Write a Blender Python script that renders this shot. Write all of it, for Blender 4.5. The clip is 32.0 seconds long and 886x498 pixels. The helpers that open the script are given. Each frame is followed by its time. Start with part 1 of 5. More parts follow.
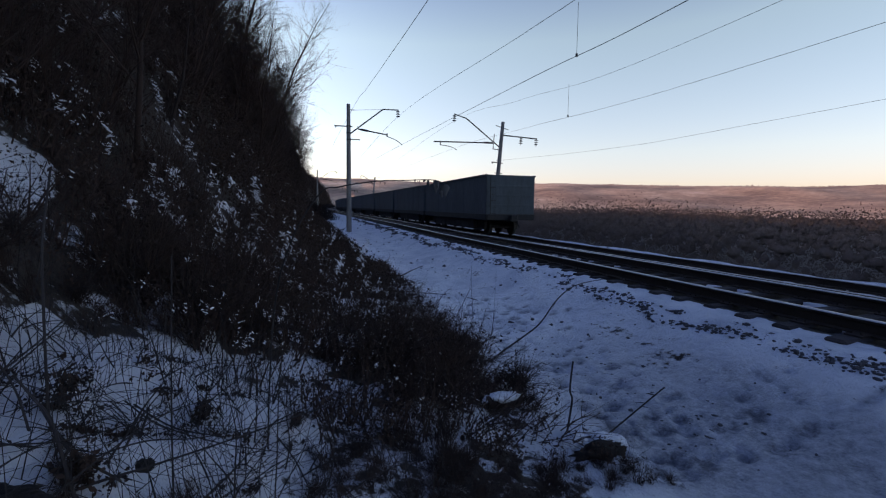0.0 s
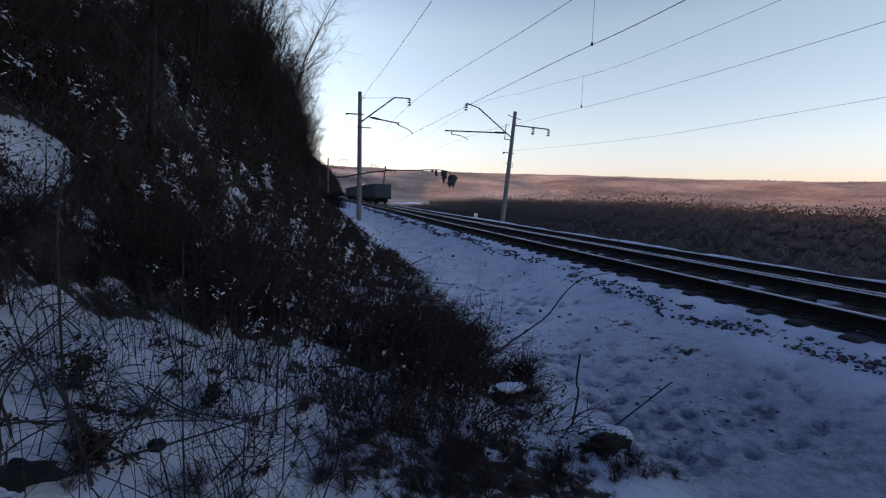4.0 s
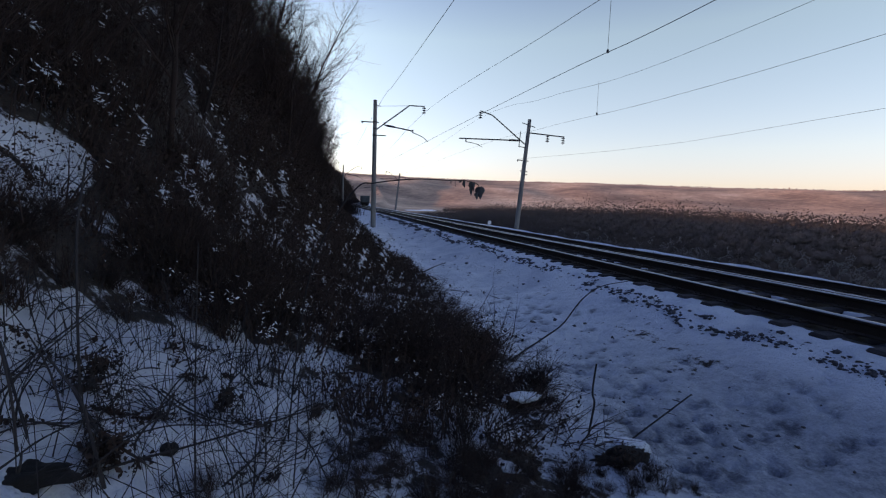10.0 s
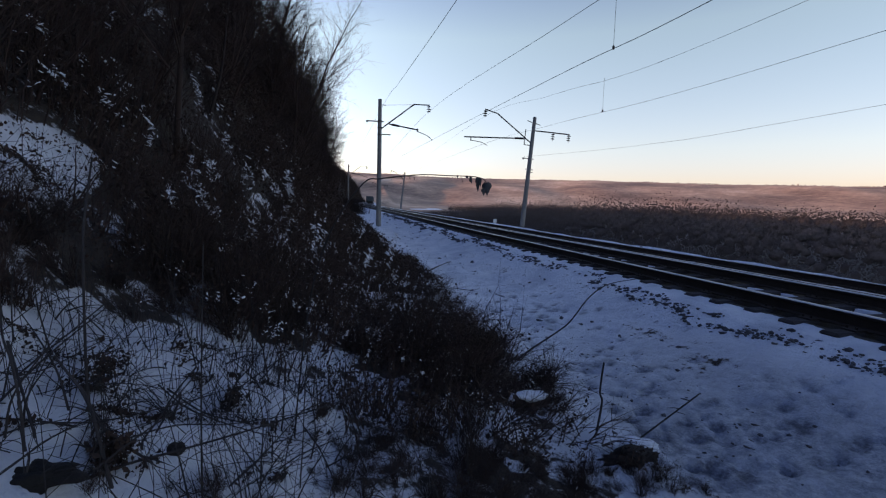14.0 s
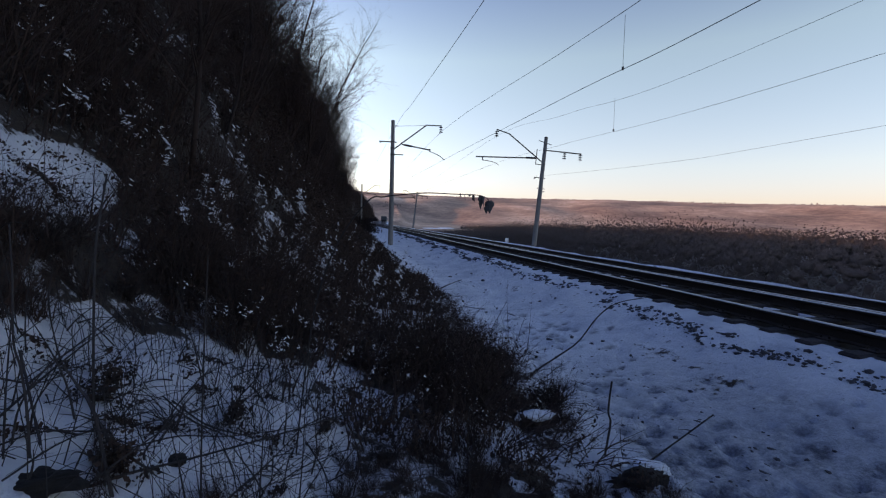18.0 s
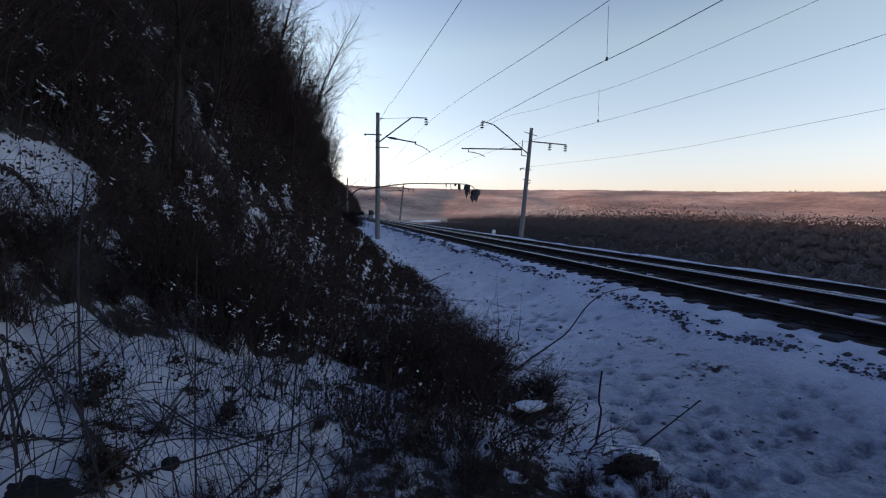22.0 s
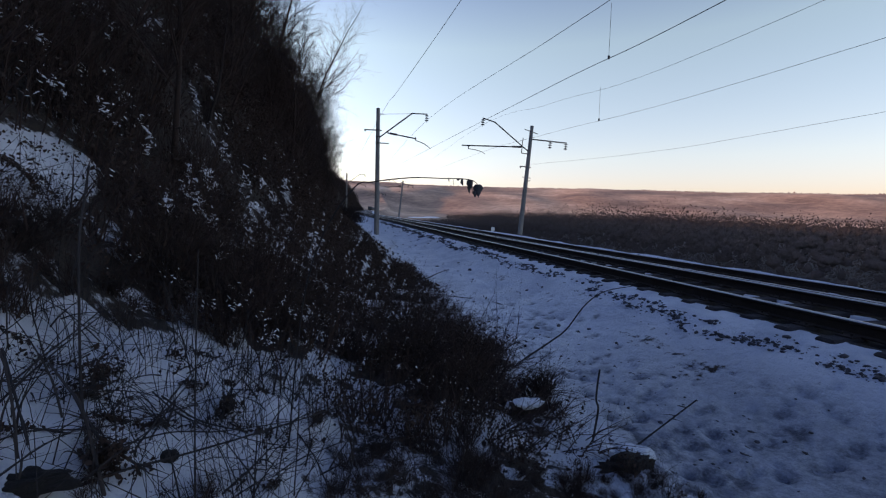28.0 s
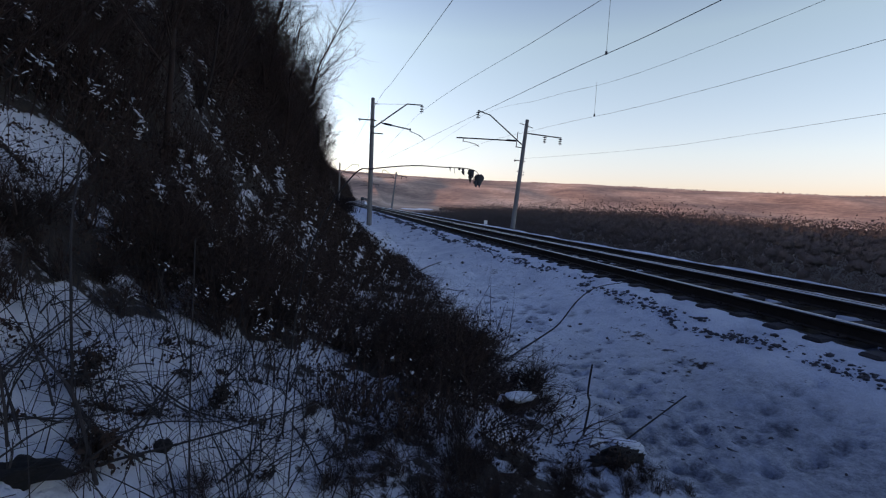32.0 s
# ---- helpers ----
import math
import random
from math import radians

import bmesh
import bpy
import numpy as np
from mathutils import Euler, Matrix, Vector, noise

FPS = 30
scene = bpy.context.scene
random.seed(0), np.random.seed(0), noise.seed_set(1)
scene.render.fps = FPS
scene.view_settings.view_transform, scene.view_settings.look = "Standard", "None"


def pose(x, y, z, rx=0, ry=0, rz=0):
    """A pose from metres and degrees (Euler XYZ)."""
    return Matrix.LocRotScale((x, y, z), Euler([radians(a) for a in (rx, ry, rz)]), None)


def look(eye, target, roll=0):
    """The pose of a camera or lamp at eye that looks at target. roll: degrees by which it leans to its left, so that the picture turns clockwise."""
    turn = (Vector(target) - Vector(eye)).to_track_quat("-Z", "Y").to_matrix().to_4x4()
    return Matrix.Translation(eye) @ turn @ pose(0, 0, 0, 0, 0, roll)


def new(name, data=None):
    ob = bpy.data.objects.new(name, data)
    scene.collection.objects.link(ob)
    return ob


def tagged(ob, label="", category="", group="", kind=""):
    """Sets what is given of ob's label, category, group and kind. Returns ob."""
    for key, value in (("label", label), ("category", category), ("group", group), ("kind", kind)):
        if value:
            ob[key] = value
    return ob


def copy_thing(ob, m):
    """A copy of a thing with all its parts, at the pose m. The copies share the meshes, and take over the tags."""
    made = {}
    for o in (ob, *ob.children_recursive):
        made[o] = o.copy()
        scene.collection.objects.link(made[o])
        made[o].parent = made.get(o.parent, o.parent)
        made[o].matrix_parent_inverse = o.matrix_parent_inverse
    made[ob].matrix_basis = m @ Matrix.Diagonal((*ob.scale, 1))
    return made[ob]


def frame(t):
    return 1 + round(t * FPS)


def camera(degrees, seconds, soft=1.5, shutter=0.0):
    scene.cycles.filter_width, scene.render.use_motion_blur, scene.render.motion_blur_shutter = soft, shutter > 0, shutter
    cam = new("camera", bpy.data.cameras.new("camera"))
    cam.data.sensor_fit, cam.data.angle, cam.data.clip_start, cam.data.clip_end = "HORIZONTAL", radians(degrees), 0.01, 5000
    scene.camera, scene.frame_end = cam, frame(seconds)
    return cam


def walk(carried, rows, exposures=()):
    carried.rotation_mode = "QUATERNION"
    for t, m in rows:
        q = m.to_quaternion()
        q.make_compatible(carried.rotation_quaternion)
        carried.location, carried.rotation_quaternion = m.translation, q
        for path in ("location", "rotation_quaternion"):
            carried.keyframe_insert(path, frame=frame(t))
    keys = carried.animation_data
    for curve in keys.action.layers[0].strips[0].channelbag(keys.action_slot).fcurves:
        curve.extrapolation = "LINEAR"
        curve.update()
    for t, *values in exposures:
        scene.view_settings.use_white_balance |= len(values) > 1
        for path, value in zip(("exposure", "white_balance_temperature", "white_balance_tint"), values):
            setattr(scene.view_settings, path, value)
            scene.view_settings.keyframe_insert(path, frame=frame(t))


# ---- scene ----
cam = camera(91.0, 32.0, soft=1.2, shutter=0.0)

PATH = [
    (0, -0.029, -0.041, 2.018, 84.71, -0.50, -16.34), (0.5, -0.026, -0.033, 2.015, 84.43, -0.88, -15.67), (1, -0.031, -0.039, 2.016, 83.41, -1.40, -15.76),
    (1.5, -0.037, -0.049, 2.022, 82.93, -1.93, -16.24), (2, -0.031, -0.048, 2.022, 83.07, -1.81, -15.97), (2.5, -0.026, -0.049, 2.020, 83.21, -1.65, -15.93),
    (3, -0.024, -0.047, 2.020, 83.49, -1.40, -15.47), (3.5, -0.026, -0.041, 2.018, 83.29, -1.45, -15.09), (5.5, -0.024, -0.034, 2.017, 83.94, -1.17, -14.82),
    (6, -0.016, -0.020, 2.011, 84.03, -0.68, -13.79), (6.5, -0.018, -0.016, 2.010, 84.34, -0.82, -13.58), (7, -0.023, -0.014, 2.008, 83.63, -1.32, -13.50),
    (7.5, -0.024, -0.018, 2.009, 83.96, -1.81, -13.78), (8, -0.022, -0.019, 2.008, 84.05, -1.72, -13.72), (8.5, -0.023, -0.018, 2.010, 83.68, -1.53, -13.56),
    (9, -0.027, -0.020, 2.010, 83.53, -1.70, -13.61), (9.5, -0.023, -0.011, 2.008, 83.73, -1.75, -13.40), (10, -0.024, -0.013, 2.008, 84.28, -1.65, -13.23),
    (10.5, -0.019, -0.011, 2.008, 84.28, -1.35, -12.91), (11, -0.018, -0.015, 2.009, 84.01, -1.05, -13.23), (11.5, -0.013, -0.010, 2.007, 83.51, -0.82, -12.78),
    (12, -0.014, -0.016, 2.010, 83.61, -0.73, -13.17), (12.5, -0.019, -0.014, 2.009, 83.97, -1.23, -13.07), (13, -0.020, -0.002, 2.004, 84.24, -1.71, -12.35),
    (13.5, -0.024, 0.002, 2.003, 84.50, -1.56, -12.85), (14, -0.022, 0.003, 2.004, 84.10, -1.29, -12.55), (14.5, -0.020, 0.005, 2.001, 83.62, -1.19, -12.39),
    (16.5, 0.023, -0.027, 1.986, 86.31, -0.94, -10.58), (17, 0.030, -0.035, 1.981, 86.89, -1.10, -10.47), (17.5, 0.036, -0.043, 1.984, 86.96, -0.86, -10.39),
    (18, 0.027, -0.033, 1.985, 86.57, -1.34, -10.92), (18.5, 0.026, -0.036, 1.992, 87.48, -1.22, -12.28), (19, 0.016, -0.040, 1.996, 87.92, -1.01, -13.43),
    (19.5, 0.019, -0.034, 1.990, 87.43, -1.54, -12.19), (20, 0.019, -0.035, 1.985, 86.45, -2.37, -11.69), (20.5, 0.021, -0.044, 1.992, 86.28, -1.98, -12.35),
    (21, 0.003, -0.028, 1.993, 86.05, -2.23, -12.66), (21.5, 0.001, -0.021, 2.000, 85.77, -1.40, -13.07), (22, 0.006, -0.021, 1.999, 85.61, -0.40, -12.66),
    (22.5, 0.001, -0.005, 1.994, 85.57, -0.46, -11.84), (23, 0.000, -0.003, 1.994, 85.57, -0.36, -11.63), (23.5, 0.007, -0.007, 1.995, 85.70, -0.46, -11.38),
    (24, 0.000, 0.000, 2.000, 85.31, -0.40, -11.12), (24.5, 0.006, 0.001, 1.993, 85.30, -0.64, -10.95), (25, 0.012, -0.006, 1.990, 85.80, -0.74, -10.86),
    (25.5, 0.010, -0.014, 1.993, 85.94, -0.77, -11.39), (26, 0.002, -0.012, 1.996, 85.71, -0.83, -12.16), (26.5, -0.003, -0.017, 2.001, 85.38, -0.91, -12.77),
    (28.5, -0.006, -0.022, 1.999, 85.18, -1.26, -12.80), (29, -0.004, -0.026, 2.002, 85.26, -1.28, -13.13), (29.5, -0.006, -0.028, 2.001, 85.15, -1.63, -13.39),
    (30, -0.013, -0.014, 2.004, 84.35, -1.51, -13.47), (30.5, -0.017, -0.015, 2.008, 84.32, -1.66, -13.61), (31, -0.021, -0.011, 2.003, 84.73, -2.00, -13.47),
    (31.5, -0.031, -0.004, 2.003, 84.57, -2.26, -13.52), (32, -0.037, -0.000, 2.002, 84.19, -2.48, -13.72),
]

walk(cam, [(t, pose(x, y, z, rx, ry, rz)) for t, x, y, z, rx, ry, rz in PATH], exposures=[(0.0, 0.0, 6600, 30), (32.0, 0.0, 6600, 30)])

# ---- world and sun ----
SUN_AZIMUTH = radians(-62)      # from +y towards -x
SUN_HEIGHT = radians(8.5)
world = bpy.data.worlds.new("dusk_sky")
scene.world = world
world.use_nodes = True
wt = world.node_tree
sky = wt.nodes.new("ShaderNodeTexSky")
sky.sky_type = "NISHITA"
sky.sun_disc = False
sky.sun_elevation = SUN_HEIGHT
sky.sun_rotation = SUN_AZIMUTH
sky.air_density, sky.dust_density, sky.ozone_density = 1.0, 0.5, 1.2
# dusk: the sky dims from the horizon to the zenith
way = wt.nodes.new("ShaderNodeTexCoord")
axes = wt.nodes.new("ShaderNodeSeparateXYZ")
wt.links.new(way.outputs["Generated"], axes.inputs[0])
dim = wt.nodes.new("ShaderNodeValToRGB")
while len(dim.color_ramp.elements) < 5:
    dim.color_ramp.elements.new(0.5)
for el, (p, c) in zip(dim.color_ramp.elements, ((0.0, (0.69, 0.655, 0.97)), (0.12, (0.97, 0.93, 0.955)), (0.34, (1.12, 1.10, 0.92)), (0.55, (0.52, 0.58, 0.74)), (1.0, (0.18, 0.28, 0.54)))):
    el.position, el.color = p, (*c, 1)
wt.links.new(axes.outputs[2], dim.inputs[0])
mul = wt.nodes.new("ShaderNodeMix")
mul.data_type, mul.blend_type = "RGBA", "MULTIPLY"
mul.inputs[0].default_value = 1.0
wt.links.new(sky.outputs[0], mul.inputs[6])
wt.links.new(dim.outputs[0], mul.inputs[7])
# and it brightens towards the side where the sun stands
side = wt.nodes.new("ShaderNodeMapRange")
side.inputs["From Min"].default_value, side.inputs["From Max"].default_value = -0.6, 0.9
side.inputs["To Min"].default_value, side.inputs["To Max"].default_value = 1.28, 0.74
wt.links.new(axes.outputs[0], side.inputs["Value"])
glow = wt.nodes.new("ShaderNodeVectorMath")
glow.operation = "SCALE"
wt.links.new(mul.outputs[2], glow.inputs[0])
wt.links.new(side.outputs[0], glow.inputs["Scale"])
wt.links.new(glow.outputs[0], wt.nodes["Background"].inputs[0])
wt.nodes["Background"].inputs[1].default_value = 0.36
sun = new("sun", bpy.data.lights.new("sun", "SUN"))
sun.data.energy, sun.data.angle, sun.data.color = 4.8, radians(0.6), (1.0, 0.57, 0.32)
sun.matrix_world = look((0, 0, 0), (-math.sin(SUN_AZIMUTH) * math.cos(SUN_HEIGHT) , -math.cos(SUN_AZIMUTH) * math.cos(SUN_HEIGHT), -math.sin(SUN_HEIGHT)))


# ---- materials ----
def mat(name, base, rough=0.8, metal=0.0):
    m = bpy.data.materials.new(name)
    m.use_nodes = True
    b = m.node_tree.nodes["Principled BSDF"]
    b.inputs["Base Color"].default_value = (*base, 1)
    b.inputs["Roughness"].default_value = rough
    b.inputs["Metallic"].default_value = metal
    return m


class Nodes:
    """Short forms for building node trees."""

    def __init__(self, m):
        self.t = m.node_tree
        self.bsdf = self.t.nodes["Principled BSDF"]
        self.pos = self.t.nodes.new("ShaderNodeNewGeometry").outputs["Position"]

    def noise(self, scale, detail=4.0, rough=0.55, stretch=(1, 1, 1), vec=None):
        mp = self.t.nodes.new("ShaderNodeMapping")
        mp.inputs["Scale"].default_value = stretch
        self.t.links.new(vec or self.pos, mp.inputs[0])
        n = self.t.nodes.new("ShaderNodeTexNoise")
        n.inputs["Scale"].default_value, n.inputs["Detail"].default_value, n.inputs["Roughness"].default_value = scale, detail, rough
        self.t.links.new(mp.outputs[0], n.inputs["Vector"])
        return n.outputs["Fac"]

    def ramp(self, fac, stops):
        r = self.t.nodes.new("ShaderNodeValToRGB")
        e = r.color_ramp.elements
        while len(e) < len(stops):
            e.new(0.5)
        for el, (p, c) in zip(e, stops):
            el.position, el.color = p, (*c, 1) if not isinstance(c, float) else (c, c, c, 1)
        self.t.links.new(fac, r.inputs[0])
        return r.outputs[0]

    def mix(self, fac, a, b):
        n = self.t.nodes.new("ShaderNodeMix")
        n.data_type = "RGBA"
        self.put(fac, n.inputs[0]), self.put(a, n.inputs[6]), self.put(b, n.inputs[7])
        return n.outputs[2]

    def math(self, op, a, b=0.0, clamp=False):
        n = self.t.nodes.new("ShaderNodeMath")
        n.operation, n.use_clamp = op, clamp
        self.put(a, n.inputs[0]), self.put(b, n.inputs[1])
        return n.outputs[0]

    def attr(self, name):
        n = self.t.nodes.new("ShaderNodeAttribute")
        n.attribute_name = name
        return n.outputs["Fac"]

    def random(self):
        return self.t.nodes.new("ShaderNodeObjectInfo").outputs["Random"]

    def put(self, v, socket):
        if isinstance(v, bpy.types.NodeSocket):
            self.t.links.new(v, socket)
        elif isinstance(v, tuple):
            socket.default_value = (*v, 1)
        else:
            socket.default_value = v

    def base(self, v):
        self.put(v, self.bsdf.inputs["Base Color"])

    def rough(self, v):
        self.put(v, self.bsdf.inputs["Roughness"])

    def bump(self, h, strength=0.5, dist=0.05):
        n = self.t.nodes.new("ShaderNodeBump")
        n.inputs["Strength"].default_value, n.inputs["Distance"].default_value = strength, dist
        self.t.links.new(h, n.inputs["Height"])
        self.t.links.new(n.outputs[0], self.bsdf.inputs["Normal"])


def grained(name, dark, light, scale, rough=0.85, metal=0.0, bump=0.4, dist=0.01, stretch=(1, 1, 1), each=0.0):
    m = mat(name, dark, rough, metal)
    n = Nodes(m)
    fine, coarse = n.noise(scale, 6, 0.65, stretch), n.noise(scale * 0.17, 3, 0.5, stretch)
    f = n.math("ADD", n.math("MULTIPLY", fine, 0.65), n.math("MULTIPLY", coarse, 0.35))
    if each:
        f = n.math("ADD", f, n.math("MULTIPLY", n.math("SUBTRACT", n.random(), 0.5), each))
    n.base(n.ramp(f, [(0.32, dark), (0.68, light)]))
    n.bump(fine, bump, dist)
    return m


def snow_material():
    m = mat("snow", (0.8, 0.82, 0.85), 0.6)
    n = Nodes(m)
    a, b = n.noise(3.0, 5, 0.6), n.noise(40.0, 3, 0.6)
    n.base(n.ramp(a, [(0.3, (0.52, 0.55, 0.60)), (0.7, (0.70, 0.72, 0.75))]))
    n.bump(n.math("ADD", a, n.math("MULTIPLY", b, 0.25)), 0.6, 0.05)
    return m


def ground_material():
    """Snow, leaf litter and far woods; which one lies where comes from painted weights of the sheet."""
    m = mat("winter_ground", (0.8, 0.8, 0.8), 0.8)
    n = Nodes(m)
    litter_w, woods_w = n.attr("litter"), n.attr("woods")
    big, mid, fine = n.noise(1.3, 5, 0.6), n.noise(9.0, 7, 0.7), n.noise(45.0, 4, 0.6)
    snow = n.ramp(big, [(0.3, (0.58, 0.61, 0.66)), (0.5, (0.78, 0.80, 0.83)), (0.7, (0.88, 0.89, 0.90))])
    # trampled snow greyed in blotches: dirt, plus the dimmer near light painted in
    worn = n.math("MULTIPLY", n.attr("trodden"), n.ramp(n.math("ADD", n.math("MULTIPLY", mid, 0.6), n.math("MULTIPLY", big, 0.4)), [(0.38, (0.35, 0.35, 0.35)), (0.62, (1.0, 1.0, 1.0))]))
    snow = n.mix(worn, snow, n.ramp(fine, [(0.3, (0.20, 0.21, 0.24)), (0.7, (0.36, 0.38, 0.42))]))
    # footprints coloured dark: the shade in their hollows painted in, with bare earth
    snow = n.mix(n.math("MULTIPLY", n.attr("dark_prints"), n.ramp(mid, [(0.35, 0.25), (0.6, 0.95)])), snow, n.ramp(fine, [(0.3, (0.055, 0.060, 0.075)), (0.7, (0.15, 0.16, 0.19))]))
    dirt = n.ramp(mid, [(0.3, (0.014, 0.010, 0.008)), (0.55, (0.035, 0.025, 0.018)), (0.75, (0.07, 0.048, 0.032))])
    # bare spots: noise against the weight
    spots = n.math("ADD", n.math("MULTIPLY", mid, 0.5), n.math("MULTIPLY", big, 0.5))
    gate = n.math("SUBTRACT", n.math("ADD", spots, litter_w), 1.0)
    bare = n.math("MULTIPLY", n.math("ADD", gate, 0.02), 18.0, True)
    near = n.mix(bare, snow, dirt)
    # far woods and snow clearings; haze and sunlit bands painted in along the slopes
    haze_streak = n.noise(0.0034, 6, 0.60, (0.8, 0.8, 2.6))
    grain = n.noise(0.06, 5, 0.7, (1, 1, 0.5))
    wood = n.ramp(n.math("ADD", n.math("MULTIPLY", haze_streak, 0.72), n.math("MULTIPLY", grain, 0.28)),
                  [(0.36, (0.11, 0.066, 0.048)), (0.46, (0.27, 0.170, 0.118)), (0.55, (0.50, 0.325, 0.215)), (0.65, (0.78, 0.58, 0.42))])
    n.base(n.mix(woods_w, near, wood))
    n.rough(0.85)
    n.bump(n.math("ADD", n.math("ADD", mid, n.math("MULTIPLY", big, 1.5)), n.math("MULTIPLY", fine, 0.3)), 0.9, 0.07)
    return m


M_GROUND = ground_material()
M_SNOW = snow_material()
M_BALLAST = grained("ballast", (0.034, 0.033, 0.038), (0.155, 0.150, 0.160), 22.0, 0.95, 0, 1.0, 0.05)


def bed_material():
    """Crushed stone with thin snow caught between the stones."""
    m = mat("snow_dusted_ballast", (0.08, 0.08, 0.08), 0.95)
    n = Nodes(m)
    fine, mid, big = n.noise(22.0, 6, 0.65), n.noise(6.0, 5, 0.65), n.noise(0.8, 3, 0.5, (1, 0.35, 1))
    stone = n.ramp(fine, [(0.32, (0.034, 0.033, 0.038)), (0.68, (0.15, 0.145, 0.155))])
    gate = n.ramp(n.math("ADD", n.math("MULTIPLY", mid, 0.55), n.math("MULTIPLY", big, 0.45)), [(0.52, 0.0), (0.60, 0.75)])
    n.base(n.mix(gate, stone, (0.58, 0.60, 0.64)))
    n.bump(fine, 1.0, 0.05)
    return m


M_BED = bed_material()
M_SLEEPER = grained("sleeper_wood", (0.016, 0.013, 0.013), (0.052, 0.043, 0.042), 25.0, 0.9, 0, 0.6, 0.01, (1, 6, 6), 0.25)
M_RAIL = grained("rail_steel", (0.020, 0.014, 0.011), (0.05, 0.034, 0.025), 60.0, 0.7, 0.3, 0.2, 0.003)
M_RAILTOP = grained("polished_rail_head", (0.34, 0.335, 0.34), (0.50, 0.49, 0.49), 80.0, 0.42, 0.6, 0.1, 0.002)
M_CONCRETE = grained("weathered_concrete", (0.13, 0.125, 0.12), (0.26, 0.25, 0.24), 9.0, 0.9, 0, 0.4, 0.008, (1, 1, 0.3))
M_STEEL = grained("painted_steel", (0.03, 0.03, 0.032), (0.07, 0.068, 0.066), 30.0, 0.6, 0.5, 0.2, 0.003)
M_WIRE = mat("copper_wire", (0.03, 0.027, 0.026), 0.55, 0.7)
M_INSULATOR = mat("insulator_glaze", (0.035, 0.022, 0.018), 0.25)
M_WAGON = grained("wagon_paint", (0.030, 0.043, 0.054), (0.062, 0.084, 0.100), 6.0, 0.75, 0.1, 0.3, 0.01, (1, 1, 0.35), 0.15)
M_UNDER = grained("undercarriage_iron", (0.018, 0.019, 0.021), (0.040, 0.040, 0.040), 14.0, 0.85, 0.3, 0.3, 0.01)
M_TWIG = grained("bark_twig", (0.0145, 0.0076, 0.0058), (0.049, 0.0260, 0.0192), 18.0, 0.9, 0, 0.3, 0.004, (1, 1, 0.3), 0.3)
M_STALK = grained("dry_stalk", (0.014, 0.012, 0.013), (0.041, 0.035, 0.035), 30.0, 0.9, 0, 0.2, 0.002, (1, 1, 0.3), 0.3)
M_BARK = grained("valley_bark", (0.040, 0.030, 0.026), (0.095, 0.070, 0.056), 0.6, 0.95, 0, 0.0, 0.01, (1, 1, 0.4), 0.3)


def thicket_material():
    """Crowns of fine twigs: countless thin sides that together take the light as one soft slope."""
    m = mat("thicket_twigs", (0.07, 0.05, 0.04), 0.95)
    n = Nodes(m)
    n.base(n.ramp(n.math("ADD", n.math("MULTIPLY", n.noise(0.09, 3, 0.5), 0.6), n.math("MULTIPLY", n.noise(1.2, 4, 0.6), 0.4)),
                  [(0.32, (0.058, 0.046, 0.042)), (0.55, (0.100, 0.076, 0.065)), (0.72, (0.150, 0.110, 0.088))]))
    v = n.t.nodes.new("ShaderNodeCombineXYZ")
    v.inputs[0].default_value, v.inputs[1].default_value, v.inputs[2].default_value = -0.45, -0.25, 0.86
    n.t.links.new(v.outputs[0], n.bsdf.inputs["Normal"])
    return m


M_THICKET = thicket_material()
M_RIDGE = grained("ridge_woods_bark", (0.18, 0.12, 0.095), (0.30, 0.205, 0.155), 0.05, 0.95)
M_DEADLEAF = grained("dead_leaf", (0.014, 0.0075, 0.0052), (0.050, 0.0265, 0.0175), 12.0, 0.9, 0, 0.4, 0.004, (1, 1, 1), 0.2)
M_GREYLEAF = grained("withered_leaf", (0.020, 0.023, 0.026), (0.062, 0.064, 0.066), 60.0, 0.8, 0, 0.5, 0.002)
M_LOG = grained("split_log", (0.10, 0.075, 0.055), (0.24, 0.19, 0.15), 30.0, 0.9, 0, 0.5, 0.006, (1, 6, 6))
M_SOIL = grained("black_soil", (0.004, 0.0035, 0.003), (0.016, 0.012, 0.010), 35.0, 0.95, 0, 0.9, 0.02)
M_WHITE = grained("white_marker_paint", (0.55, 0.55, 0.55), (0.75, 0.75, 0.74), 20.0, 0.7)


# ---- shape helpers ----
def part(name, bm, material, parent=None, label="", smooth=False):
    me = bpy.data.meshes.new(name)
    bm.to_mesh(me)
    bm.free()
    me.materials.append(material)
    if smooth:
        me.shade_smooth()
    ob = new(name, me)
    if parent:
        ob.parent = parent
    if label:
        ob["label"] = label
    return ob


def raw(name, verts, faces, material, parent=None, label=""):
    me = bpy.data.meshes.new(name)
    me.from_pydata([tuple(map(float, v)) for v in verts], [], [tuple(map(int, f)) for f in faces])
    me.update()
    me.materials.append(material)
    ob = new(name, me)
    if parent:
        ob.parent = parent
    if label:
        ob["label"] = label
    return ob


def quads(name, verts, faces, material, parent=None):
    """A mesh from numpy arrays of quads, filled fast."""
    me = bpy.data.meshes.new(name)
    nv, nf = len(verts), len(faces)
    me.vertices.add(nv)
    me.vertices.foreach_set("co", np.asarray(verts, dtype=np.float32).ravel())
    me.loops.add(nf * 4)
    me.loops.foreach_set("vertex_index", np.asarray(faces, dtype=np.int32).ravel())
    me.polygons.add(nf)
    me.polygons.foreach_set("loop_start", np.arange(0, nf * 4, 4, dtype=np.int32))
    me.update(calc_edges=True)
    me.materials.append(material)
    ob = new(name, me)
    if parent:
        ob.parent = parent
    return ob


def empty(name, m=None):
    ob = new(name)
    if m is not None:
        ob.matrix_basis = m
    return ob


